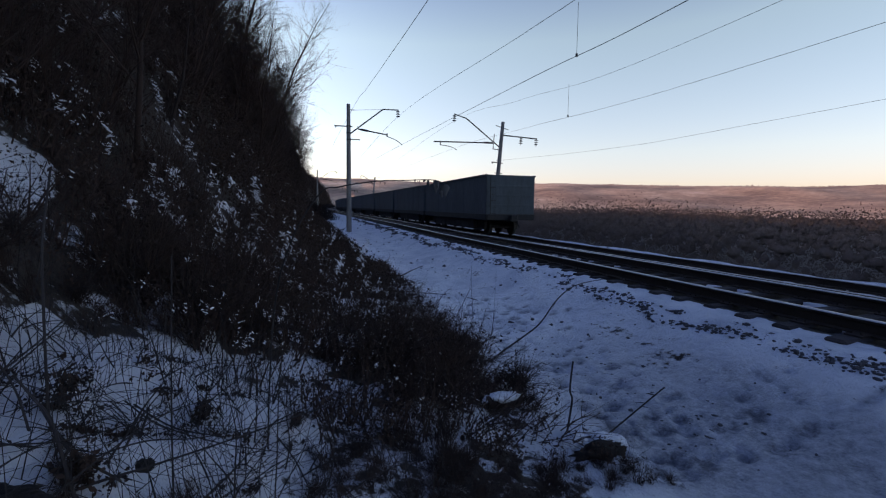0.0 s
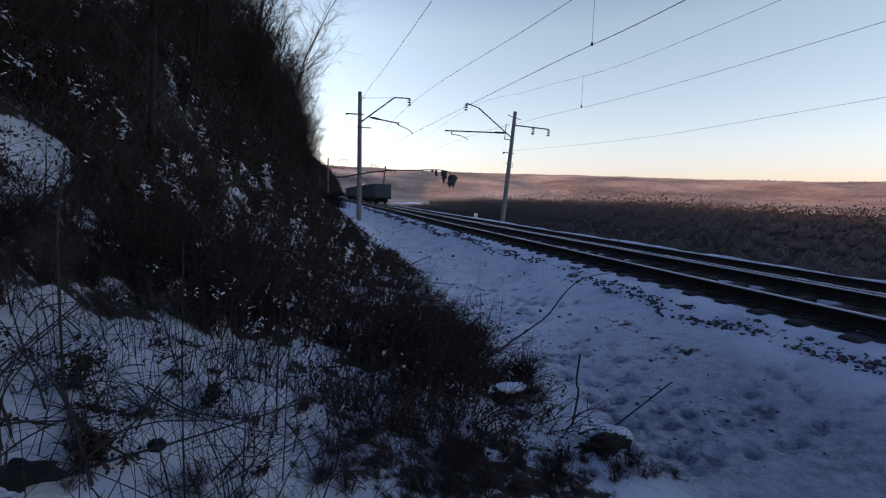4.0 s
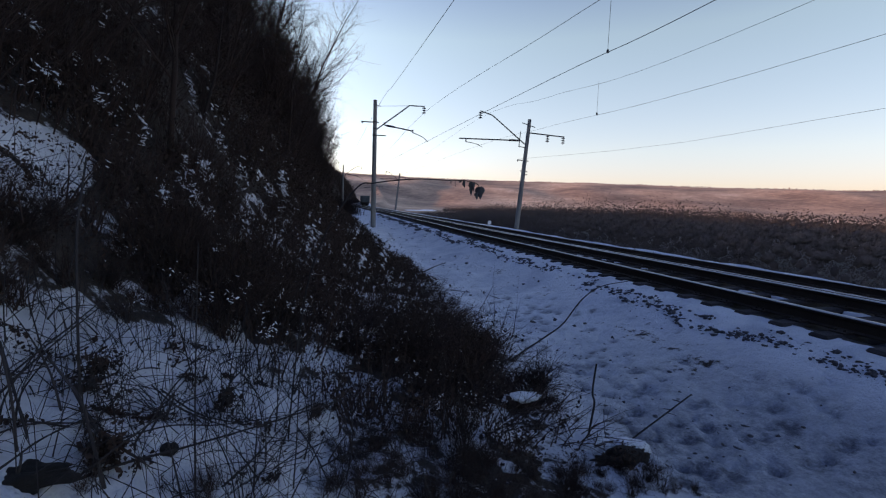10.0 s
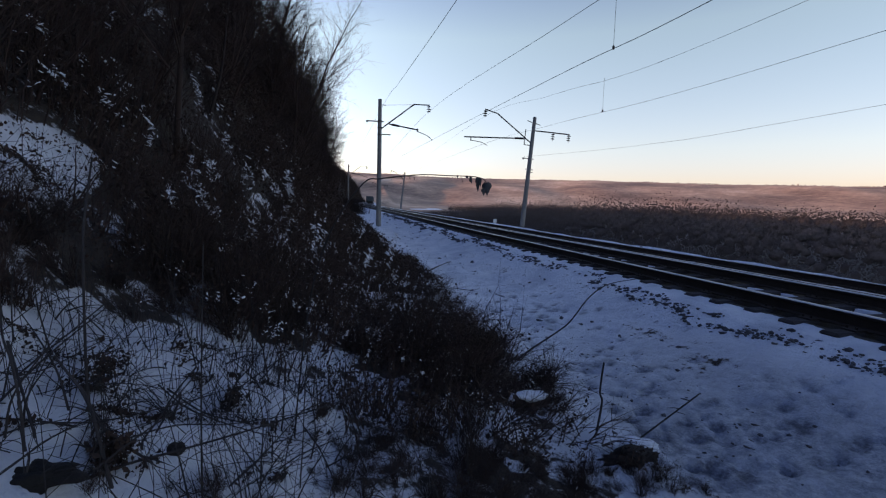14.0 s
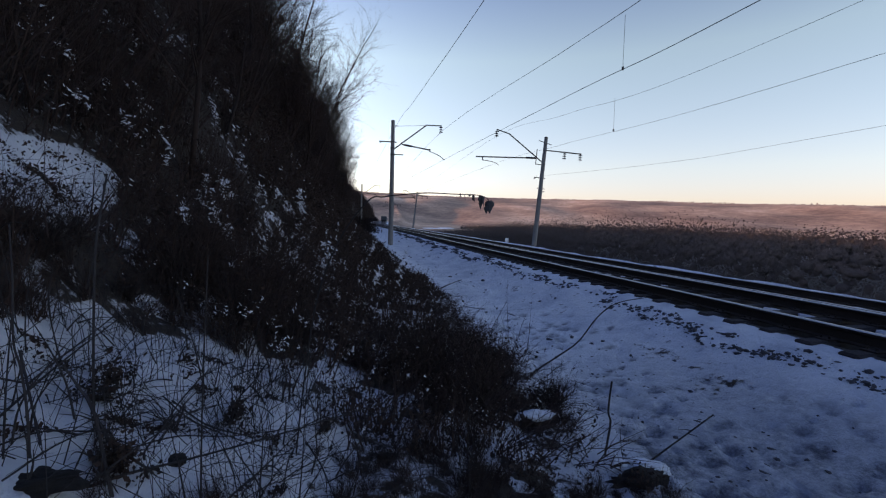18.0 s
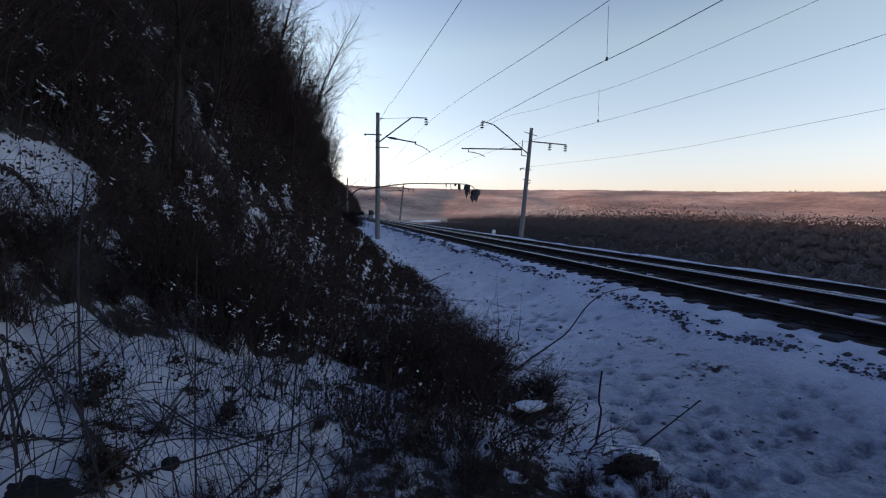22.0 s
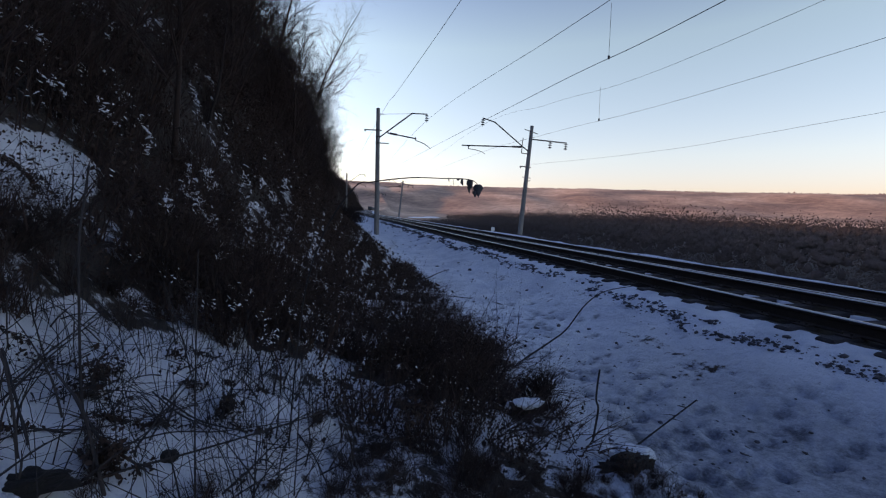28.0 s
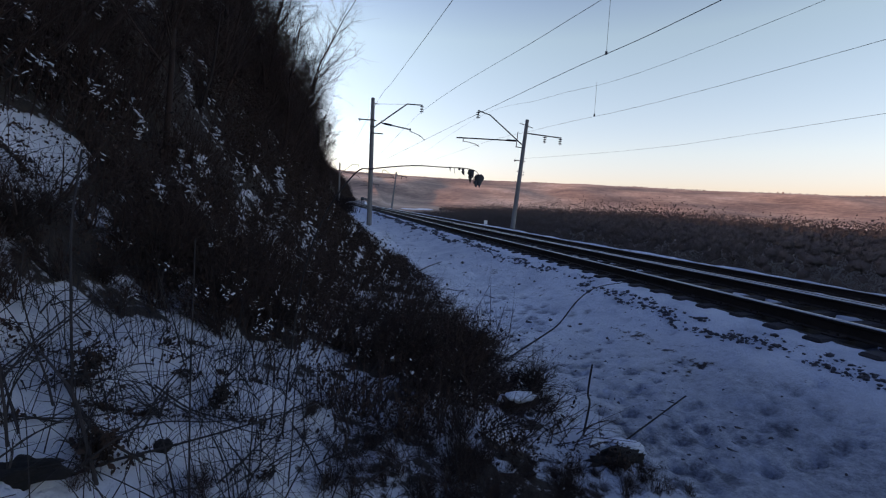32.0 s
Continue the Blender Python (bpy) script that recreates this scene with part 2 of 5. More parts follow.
def box(bm, x0, y0, z0, x1, y1, z1, bevel=0.0):
    r = bmesh.ops.create_cube(bm, size=1.0, matrix=Matrix.LocRotScale(((x0 + x1) / 2, (y0 + y1) / 2, (z0 + z1) / 2), None, (abs(x1 - x0), abs(y1 - y0), abs(z1 - z0))))
    if bevel:
        edges = {e for v in r["verts"] for e in v.link_edges}
        bmesh.ops.bevel(bm, geom=list(edges), offset=bevel, segments=1, affect="EDGES")
    return bm


def rod(bm, a, b, r0, r1=None, n=8):
    a, b = Vector(a), Vector(b)
    d = b - a
    m = Matrix.Translation((a + b) / 2) @ d.to_track_quat("Z", "Y").to_matrix().to_4x4()
    bmesh.ops.create_cone(bm, cap_ends=True, segments=n, radius1=r0, radius2=r0 if r1 is None else r1, depth=d.length, matrix=m)
    return bm


def sticks(segs, sides=3):
    """Tapered prisms from rows of (p0, p1, r0, r1), as vertices and quads."""
    segs = np.asarray(segs, dtype=np.float64)
    p0, p1, r0, r1 = segs[:, 0:3], segs[:, 3:6], segs[:, 6], segs[:, 7]
    d = p1 - p0
    d /= np.linalg.norm(d, axis=1)[:, None] + 1e-9
    ref = np.where(np.abs(d[:, 2:3]) > 0.9, np.array([[1.0, 0, 0]]), np.array([[0, 0, 1.0]]))
    u = np.cross(d, ref)
    u /= np.linalg.norm(u, axis=1)[:, None] + 1e-9
    v = np.cross(d, u)
    vs = []
    for p, r in ((p0, r0), (p1, r1)):
        for k in range(sides):
            a = 2 * math.pi * k / sides
            vs.append(p + (u * math.cos(a) + v * math.sin(a)) * r[:, None])
    verts = np.stack(vs, axis=1).reshape(-1, 3)
    n = len(segs)
    base = np.arange(n)[:, None] * (2 * sides)
    f = [np.concatenate([base + k, base + (k + 1) % sides, base + sides + (k + 1) % sides, base + sides + k], axis=1) for k in range(sides)]
    return verts, np.concatenate(f, axis=0)


def polyline(pts, r0, r1):
    n = len(pts) - 1
    return [(*pts[i], *pts[i + 1], r0 + (r1 - r0) * i / n, r0 + (r1 - r0) * (i + 1) / n) for i in range(n)]


def tube(name, pts, r0, r1, material, parent=None, sides=6, label=""):
    """A smooth tapered tube along points."""
    pts = [Vector(p) for p in pts]
    verts, faces = [], []
    side = None
    for i, p in enumerate(pts):
        d = (pts[min(i + 1, len(pts) - 1)] - pts[max(i - 1, 0)]).normalized()
        if side is None:
            side = d.orthogonal().normalized()
        side = (side - d * side.dot(d)).normalized()
        up = d.cross(side)
        r = r0 + (r1 - r0) * i / (len(pts) - 1)
        for k in range(sides):
            a = 2 * math.pi * k / sides
            verts.append(p + (side * math.cos(a) + up * math.sin(a)) * r)
    for i in range(len(pts) - 1):
        for k in range(sides):
            faces.append((i * sides + k, i * sides + (k + 1) % sides, (i + 1) * sides + (k + 1) % sides, (i + 1) * sides + k))
    faces.append(tuple(range(sides))[::-1])
    faces.append(tuple((len(pts) - 1) * sides + k for k in range(sides)))
    return raw(name, verts, faces, material, parent, label)


def spline(pts, n=6):
    """Catmull-Rom through points."""
    P = [Vector(p) for p in pts]
    P = [P[0] * 2 - P[1]] + P + [P[-1] * 2 - P[-2]]
    out = []
    for i in range(1, len(P) - 2):
        a, b, c, d = P[i - 1:i + 3]
        for k in range(n):
            t = k / n
            out.append(0.5 * ((2 * b) + (c - a) * t + (2 * a - 5 * b + 4 * c - d) * t * t + (3 * b - a - 3 * c + d) * t ** 3))
    return out + [P[-2]]


# ---- plan ----
# y runs along the tracks, x to the valley side; the tracks sway sideways with y
SHIFT_Y = (-400, -60, 20, 50, 90, 125, 155, 190, 225, 260, 300, 341, 400, 447, 520, 700, 1200)
SHIFT_X = (0.0, 0.0, 0.0, -0.45, -1.6, -2.6, -2.3, -1.0, 1.2, 3.6, 6.2, 9.0, 12.2, 14.5, 19.0, 34.0, 110.0)
NEAR_RAIL, GAUGE, TRACK_GAP = 5.87, 1.52, 4.1
NEAR_TOP, FAR_TOP = 0.83, 0.46           # rail heads
NEAR_MID, FAR_MID = NEAR_RAIL + GAUGE / 2, NEAR_RAIL + TRACK_GAP + GAUGE / 2


def shift(y):
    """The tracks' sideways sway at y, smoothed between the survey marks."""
    y = np.asarray(y, dtype=float)
    w = np.linspace(-14, 14, 9)
    return np.mean([np.interp(y + k, SHIFT_Y, SHIFT_X) for k in w], axis=0)


RISE = 0.005          # the line climbs gently away


def rise(y):
    return RISE * np.clip(np.asarray(y, dtype=float) - 20, 0, 600)


PROFILE_X = (-400, -160, -60, -25, -12, -5, -2.6, -1.3, 0, 1.4, 2.8, 3.7, 4.4, 4.9, 5.2, 5.60, 5.68, 12.5, 12.7, 13.05, 14.0, 15, 22, 32, 60, 400)
PROFILE_Z = (46, 42, 36, 24, 15, 6.2, 2.9, 1.25, 0.55, 0.2, 0.05, 0.14, 0.31, 0.49, 0.59, 0.635, 0.2, 0.0, 0.345, 0.33, -0.2, -0.7, -3.0, -6.0, -8.5, -9.5)
STEEP_X = (-400, -160, -60, -25, -12, -8, -5, -3, -1.8, -0.8, 0.4, 1.6, 2.8, 3.7, 4.4, 400)
STEEP_Z = (46, 42, 36, 25, 18, 14.0, 9.6, 5.8, 3.1, 1.3, 0.5, 0.2, 0.05, 0.14, 0.31, 0.31)


def smooth01(a):
    a = np.clip(a, 0, 1)
    return a * a * (3 - 2 * a)


def wave(x, y, size, seed):
    """Cheap smooth unevenness from a few sines."""
    rng = np.random.RandomState(seed)
    out = 0
    for k in range(5):
        a, p = rng.uniform(0, 2 * math.pi), rng.uniform(0, 6.28)
        f = (1.0 + 0.55 * k) * 2 * math.pi / size
        out = out + np.sin((x * math.cos(a) + y * math.sin(a)) * f + p) / (1 + 0.6 * k)
    return out / 2.4


def trodden():
    rng = np.random.RandomState(21)
    return [(rng.normal(3.0, 0.5) if k % 3 else rng.uniform(2.3, 4.8), 2.4 + 6.0 * rng.uniform() ** 1.5, rng.uniform(0.035, 0.075), rng.uniform(0.016, 0.055)) for k in range(330)]


FOOTPRINTS = trodden()


def height(x, y):
    x, y = np.asarray(x, dtype=float), np.asarray(y, dtype=float)
    u = x - shift(y)
    z = np.interp(u, PROFILE_X, PROFILE_Z)
    cut = smooth01((y - 4.5) / 7.0) * (u < 4.3)          # the cutting steepens past the first metres
    z = z * (1 - cut) + np.interp(u, STEEP_X, STEEP_Z) * cut
    z = z + rise(y) * smooth01((17 - u) / 4)
    hill = smooth01((-u - 1.0) / 6)
    z = z + hill * (wave(x, y, 7.0, 3) * 0.55 + wave(x, y, 2.2, 4) * 0.22)
    bank = smooth01((1.8 - u) / 2.5) * (1 - hill)
    z = z + bank * (wave(x, y, 1.7, 5) * 0.08 + wave(x, y, 0.6, 6) * 0.035)
    field = smooth01((u - 1.0) / 1.2) * smooth01((5.0 - u) / 0.8)
    z = z + field * (wave(x, y, 1.1, 7) * 0.014 + wave(x, y, 0.42, 8) * 0.007 + wave(x, y, 3.5, 12) * 0.035)
    near = (x > 1.7) & (x < 5.3) & (y > 1.4) & (y < 11)
    if np.any(near):
        dip = 0
        for fx, fy, fr, fd in FOOTPRINTS:
            dip = dip + fd * np.exp(-((x - fx) ** 2 + (y - fy) ** 2) / fr ** 2)
        z = z - np.where(near, dip, 0)
    verge = smooth01((u - 12.4) / 0.3) * smooth01((14.6 - u) / 0.8)
    z = z + verge * (0.03 * wave(x, y, 2.3, 26) + 0.04 * wave(x, y, 7.0, 27))
    r = np.hypot(x - 20, y)
    far = smooth01((r - 900) / 1500)
    ridge = 124 + 30 * np.exp(-(np.arctan2(x, np.abs(y) + 1) / 0.42) ** 2) + 9 * wave(x, y, 1900, 9) + 3.5 * wave(x, y, 420, 10) + 1.2 * wave(x, y, 90, 23) - 16 * smooth01((np.arctan2(x, np.abs(y) + 1) - 0.55) / 0.5)
    lifted = far + 0.10 * wave(x, y, 700, 11) * far * (1 - far) * 4
    valley = np.maximum(smooth01((u - 10) / 40), smooth01((y - 460) / 260))
    # the land flattens here; an unseen plateau farther left stays, to shade the far slopes
    z = z * (1 - smooth01((y - 470) / 200) * smooth01((3 - u) / 4) * smooth01((x + 130) / 50))
    z = z * (1 - far * valley) + ridge * lifted * valley
    return z


def clearing(x, y):
    """Above 0 where snow lies open between the brush of the cutting."""
    k = np.interp(np.asarray(y, dtype=float), (4, 20), (1.0, 1.7))
    return wave(x, np.asarray(y) * 0.8, 1.15 * k, 28) * 0.6 + wave(x, y, 0.5 * k, 29) * 0.5 + 0.04 - 1.0 * smooth01((np.asarray(y, dtype=float) - 8.0) / 4.0)


def apron(x, y):
    """How far a place lies inside the two snow aprons of the near bank, 0 to 1."""
    x, y = np.asarray(x, dtype=float), np.asarray(y, dtype=float)
    wob = 0.12 * wave(x, y, 0.9, 22)
    low = np.minimum.reduce([(3.14 - y) / 0.25, (-0.17 - x) / 0.25, (x + 1.60 - 0.62 * np.maximum(0, y - 2.4)) / 0.15]) + wob * 2.5
    high = np.minimum.reduce([(x + 2.40 - 0.42 * np.maximum(0, y - 4.15)) / 0.10, (-1.86 - 0.18 * np.maximum(0, y - 3.5) - x) / 0.10, (5.0 - y) / 0.25]) + wob * 2
    return np.clip(np.maximum(low, high), 0, 1)


def ground_z(x, y):
    return float(height(x, y))


# ---- ground ----
def graded(lo, hi, fine_lo, fine_hi, step, grow):
    out = list(np.arange(fine_lo, fine_hi + 1e-6, step))
    s, v = step, fine_hi
    while v < hi:
        s *= grow
        v += s
        out.append(v)
    s, v = step, fine_lo
    while v > lo:
        s *= grow
        v -= s
        out.insert(0, v)
    return np.array(out)


def build_ground():
    xs = graded(-3500, 4500, -3.5, 6.0, 0.05, 1.055)
    ys = graded(-2500, 4600, 1.2, 11.0, 0.05, 1.045)
    X, Y = np.meshgrid(xs, ys)
    Z = height(X, Y)
    nx, ny = len(xs), len(ys)
    i = np.arange(ny - 1)[:, None] * nx + np.arange(nx - 1)[None, :]
    faces = np.stack([i, i + 1, i + nx + 1, i + nx], axis=-1).reshape(-1, 4)
    ob = quads("ground", np.stack([X, Y, Z], axis=-1).reshape(-1, 3), faces, M_GROUND)
    ob.data.shade_smooth()
    U = X - shift(Y)
    # share of leaf litter: bare under the brush of the cutting, a little among the stones, most of the valley side
    litter = np.interp(U, (-40, -6, -2.2, -1.0, 0.6, 1.6, 2.1, 2.6, 3.6, 4.1, 4.7, 5.5, 5.62, 12.4, 12.6, 13.3, 14.2, 17, 24, 300),
                       (0.66, 0.62, 0.60, 0.58, 0.57, 0.56, 0.45, 0.30, 0.33, 0.41, 0.37, 0.36, 0.8, 0.8, 0.36, 0.38, 0.50, 0.62, 0.72, 0.70))
    litter = litter - 0.12 * smooth01((4.0 - Y) / 1.2) * (0.45 + 0.55 * smooth01((-0.1 - U) / 0.2)) * smooth01((U + 1.3) / 0.4) * (U < 2.0) + 0.01 * smooth01((7 - Y) / 2) * (U > 2.6) * (U < 4.4)
    litter = litter - 0.26 * smooth01(clearing(X, Y) / 0.12) * (U < 1.4) * (U > -1.5) * (Y > 2.5) * (Y < 45)
    litter = litter - 0.07 * smooth01((3.6 - Y) / 0.4) * (U < -1.74)
    litter = np.where(apron(X, Y) > 0, litter - 0.30 * apron(X, Y), litter)
    R = np.hypot(X - 20, Y)
    side = np.arctan2(X, np.maximum(Y, 1))
    meadow = smooth01((R - 660) / 50) * smooth01((1000 - R) / 80) * smooth01((side - 0.135) / 0.02) * smooth01((0.225 - side) / 0.02) * (wave(X, Y, 330, 31) > -0.15)
    litter = litter - 0.5 * meadow
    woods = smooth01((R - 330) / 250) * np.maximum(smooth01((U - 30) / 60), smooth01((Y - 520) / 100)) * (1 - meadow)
    # grows towards the viewer, to paint the light's falloff into the trampled snow
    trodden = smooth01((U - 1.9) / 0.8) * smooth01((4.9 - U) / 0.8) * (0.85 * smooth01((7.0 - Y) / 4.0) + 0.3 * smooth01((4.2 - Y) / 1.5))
    dark_prints = np.zeros_like(X)
    for k, (fx, fy, fr, fd) in enumerate(FOOTPRINTS):          # hollow shade and bare earth painted into some of the footprints
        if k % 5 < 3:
            dark_prints = dark_prints + (0.6 + 0.45 * (k % 3)) * np.exp(-(((X - fx) / 1.25) ** 2 + (Y - fy) ** 2) / (fr * 0.95) ** 2)
    trodden, dark_prints = np.clip(trodden, 0, 1.15), np.clip(dark_prints * 1.3 - 0.15, 0, 1)
    for name, w in (("litter", litter), ("woods", woods), ("trodden", trodden), ("dark_prints", dark_prints)):
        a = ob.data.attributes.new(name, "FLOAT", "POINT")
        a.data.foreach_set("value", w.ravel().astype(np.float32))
    return tagged(ob, "snow-covered ground with leaf litter, rising to a wooded cutting", "ground", kind="structure")


build_ground()


# ---- ballast, sleepers, rails ----
def strip(name, profile, ys, material, parent=None, z_off=0.0):
    """A cross-section (x, z) swept along the tracks' sway."""
    s, up = shift(ys), rise(ys)
    P = np.array(profile)
    V = np.stack([np.stack([P[:, 0] + s[k], np.full(len(P), ys[k]), P[:, 1] + z_off + up[k]], axis=-1) for k in range(len(ys))])
    n = len(P)
    i = np.arange(len(ys) - 1)[:, None] * n + np.arange(n - 1)[None, :]
    f = np.stack([i, i + 1, i + n + 1, i + n], axis=-1).reshape(-1, 4)
    return quads(name, V.reshape(-1, 3), f, material, parent)


TRACK_YS = np.concatenate([np.arange(-60, 0, 4.0), np.arange(0, 40, 0.5), np.arange(40, 520, 3.0)])
BED_YS = np.concatenate([np.arange(-60, 2, 2.0), np.arange(2, 30, 0.25), np.arange(30, 520, 3.0)])


def build_bed():
    rng = np.random.RandomState(11)
    near, far = NEAR_TOP - 0.30, FAR_TOP - 0.30
    prof = [(NEAR_RAIL - 0.42, 0.2), (NEAR_RAIL - 0.34, near - 0.04), (NEAR_RAIL - 0.26, near), (NEAR_RAIL - 0.1, near), (NEAR_RAIL + 0.4, near),
            (NEAR_RAIL + 1.2, near), (NEAR_RAIL + 1.9, near), (NEAR_RAIL + 2.4, near - 0.02), (NEAR_RAIL + 3.2, far + 0.05), (NEAR_RAIL + 3.6, far), (NEAR_RAIL + 4.6, far),
            (NEAR_RAIL + 5.4, far), (NEAR_RAIL + 6.1, far), (NEAR_RAIL + 6.6, far - 0.05), (NEAR_RAIL + 7.3, -0.6)]
    ob = strip("ballast_bed", prof, BED_YS, M_BED)
    co = np.empty(len(ob.data.vertices) * 3, dtype=np.float32)
    ob.data.vertices.foreach_get("co", co)
    co = co.reshape(-1, 3)
    co[:, 2] += rng.uniform(-0.03, 0.03, len(co))
    co[:, 0] += rng.uniform(-0.05, 0.05, len(co))
    ob.data.vertices.foreach_set("co", co.ravel())
    return tagged(ob, "dark crushed-stone ballast bed with patches of snow", "ballast", kind="structure")


bed = build_bed()

RAIL_PROFILE = [(-0.066, -0.18), (-0.066, -0.165), (-0.012, -0.15), (-0.009, -0.05), (-0.036, -0.035), (-0.036, -0.006), (-0.028, 0.0)]
RAIL_HEAD = [(-0.039, -0.012), (-0.031, 0.0), (0.031, 0.0), (0.039, -0.012)]


def build_track(x0, top, name):
    track = tagged(empty(name), "pair of worn steel rails on dark timber sleepers", "railway track", "railway tracks", "structure")
    for x in (x0, x0 + GAUGE):
        prof = [(x + a, b) for a, b in RAIL_PROFILE] + [(x - a, b) for a, b in RAIL_PROFILE[::-1]]
        rail = strip("rail", prof, TRACK_YS, M_RAIL, track, top)
        rail.data.shade_flat()
        strip("rail_head", [(x + a, b + 0.003) for a, b in RAIL_HEAD], TRACK_YS, M_RAILTOP, rail, top)
    return track


near_track = build_track(NEAR_RAIL, NEAR_TOP, "near_track")
far_track = build_track(NEAR_RAIL + TRACK_GAP, FAR_TOP, "far_track")


# ---- masts and wires ----
def insulator(parent, x, y, z, n=3, drop=0.18, r=0.17):
    bm = bmesh.new()
    rod(bm, (x, y, z), (x, y, z - drop * (n + 0.6)), 0.016, n=6)
    for k in range(n):
        zz = z - drop * (k + 0.6)
        bmesh.ops.create_cone(bm, cap_ends=True, segments=10, radius1=r, radius2=r * 0.35, depth=0.07, matrix=Matrix.Translation((x, y, zz)))
    return part("insulator", bm, M_INSULATOR, parent, "string of dark disc insulators")


def bar(name, parent, a, b, r=0.035, material=None):
    return part(name, rod(bmesh.new(), a, b, r), material or M_STEEL, parent)


def mast(label, x, y, z, high, lean, r0=0.21, r1=0.14):
    """A tapered concrete mast; its parts are in its own space, z up along the mast."""
    m = tagged(empty("catenary_mast", pose(x, y, z + float(rise(y)), 0, lean, 0)), label, "mast", "catenary masts")
    part("pole", rod(bmesh.new(), (0, 0, -0.8), (0, 0, high), r0, r1, 14), M_CONCRETE, m, smooth=False)
    part("cap", rod(bmesh.new(), (0, 0, high), (0, 0, high + 0.06), r1 * 1.08, r1 * 0.9, 14), M_STEEL, m)
    return m


def mast_left(x, y, z, high, lean, label):
    m = mast(label, x, y, z, high, lean)
    h = high
    bar("crossarm", m, (-1.05, 0, h - 1.60), (0.3, 0, h - 1.60), 0.045)
    insulator(m, -0.95, 0, h - 1.60, 1, 0.10, 0.08)
    bar("top_bracket", m, (-0.1, 0, h - 0.35), (0.45, 0, h - 0.35), 0.03)
    bar("lower_bracket", m, (0, 0, h - 2.55), (0.85, 0, h - 2.55), 0.04)
    bar("cantilever", m, (0.1, 0, h - 2.15), (2.65, 0, h - 0.12), 0.05)
    bar("cantilever_tip", m, (2.63, 0, h - 0.13), (3.85, 0, h - 0.10), 0.045)
    insulator(m, 3.8, 0, h - 0.1)
    bar("bracket_tie", m, (0.45, 0, h - 0.35), (2.6, 0, h - 0.15), 0.012)
    bar("registration_tube", m, (0.75, 0, h - 1.75), (2.95, 0, h - 2.05), 0.05)
    bar("tube_insulator", m, (0.9, 0, h - 1.77), (1.5, 0, h - 1.85), 0.085, M_INSULATOR)
    bar("tube_hanger", m, (0.7, 0, h - 1.55), (0.75, 0, h - 1.78), 0.03)
    bar("clamp", m, (2.95, 0, h - 1.95), (2.95, 0, h - 2.2), 0.05)
    tube("steady_arm", spline([(2.95, 0, h - 2.18), (3.4, 0, h - 2.32), (3.8, 0, h - 2.5), (4.15, 0, h - 2.78)], 4), 0.03, 0.025, M_STEEL, m)
    for k in range(3):
        bar("band", m, (0, 0, h - 1.62 - 0.5 * k), (0, 0, h - 1.54 - 0.5 * k), 0.175)
    return m


def mast_right(x, y, z, high, lean, label, scale=1.0):
    m = mast(label, x, y, z, high, lean)
    h, k = high, scale
    bar("top_bracket", m, (-0.6 * k, 0, h - 0.3), (0.55 * k, 0, h - 0.5), 0.03)
    bar("cantilever", m, (0, 0, h - 2.05 * k), (-3.15 * k, 0, h - 0.12 * k), 0.05)
    bar("cantilever_tip", m, (-3.13 * k, 0, h - 0.12 * k), (-4.2 * k, 0, h + 0.07 * k), 0.045)
    insulator(m, -4.15 * k, 0, h + 0.05 * k)
    bar("registration_tube", m, (-0.65 * k, 0, h - 1.72 * k), (-5.65 * k, 0, h - 2.26 * k), 0.05)
    bar("tube_insulator", m, (-0.75 * k, 0, h - 1.73 * k), (-1.5 * k, 0, h - 1.80 * k), 0.08, M_INSULATOR)
    bar("tube_hanger", m, (-0.65 * k, 0, h - 1.0 * k), (-0.65 * k, 0, h - 2.2 * k), 0.035)
    bar("lower_bracket", m, (0, 0, h - 2.2 * k), (-0.68 * k, 0, h - 2.2 * k), 0.035)
    bar("clamp", m, (-5.1 * k, 0, h - 2.18 * k), (-5.1 * k, 0, h - 2.48 * k), 0.04)
    tube("steady_arm", spline([(-5.1 * k, 0, h - 2.45 * k), (-4.6 * k, 0, h - 2.46 * k), (-4.1 * k, 0, h - 2.52 * k), (-3.72 * k, 0, h - 2.68 * k)], 4), 0.028, 0.022, M_STEEL, m)
    bar("feeder_arm", m, (0, 0, h - 1.0 * k), (3.2 * k, 0, h - 0.88 * k), 0.05)
    insulator(m, 1.75 * k, 0, h - 0.94 * k)
    insulator(m, 3.15 * k, 0, h - 0.88 * k)
    bar("side_bracket", m, (-0.65, 0, h - 3.25 * k), (0.3, 0, h - 3.25 * k), 0.035)
    insulator(m, -0.6, 0, h - 3.25 * k, 1, 0.1, 0.09)
    bar("step_bolt", m, (-0.3, 0, h - 4.1 * k), (0.35, 0, h - 4.1 * k), 0.03)
    bar("step_bolt", m, (0.1, 0, h - 4.4 * k), (0.35, 0, h - 4.3 * k), 0.03)
    return m


mast_left(2.5, 34.5, 0.0, 9.72, 0.3, "grey concrete catenary mast beside the snowy track, upright")
mast_right(14.02, 33.4, -0.5, 9.5, 4.7, "grey concrete catenary mast leaning towards the valley")
mast_left(0.5, 95.0, 0.1, 9.3, 0.6, "far concrete catenary mast below the wooded cutting")
mast_right(11.35, 93.0, -0.5, 8.6, 6.0, "far leaning catenary mast above the valley brush", 0.7)
mast_right(11.4, 152.0, -0.6, 8.6, 3.5, "most distant catenary mast beyond the bend", 0.7)


def wire(label, pts, r=0.011):
    ob = tube("overhead_wire", spline([(x, y, z + float(rise(y))) for x, y, z in pts], 10), r, r, M_WIRE, None, 5)
    return tagged(ob, label, "wire", "overhead wires")


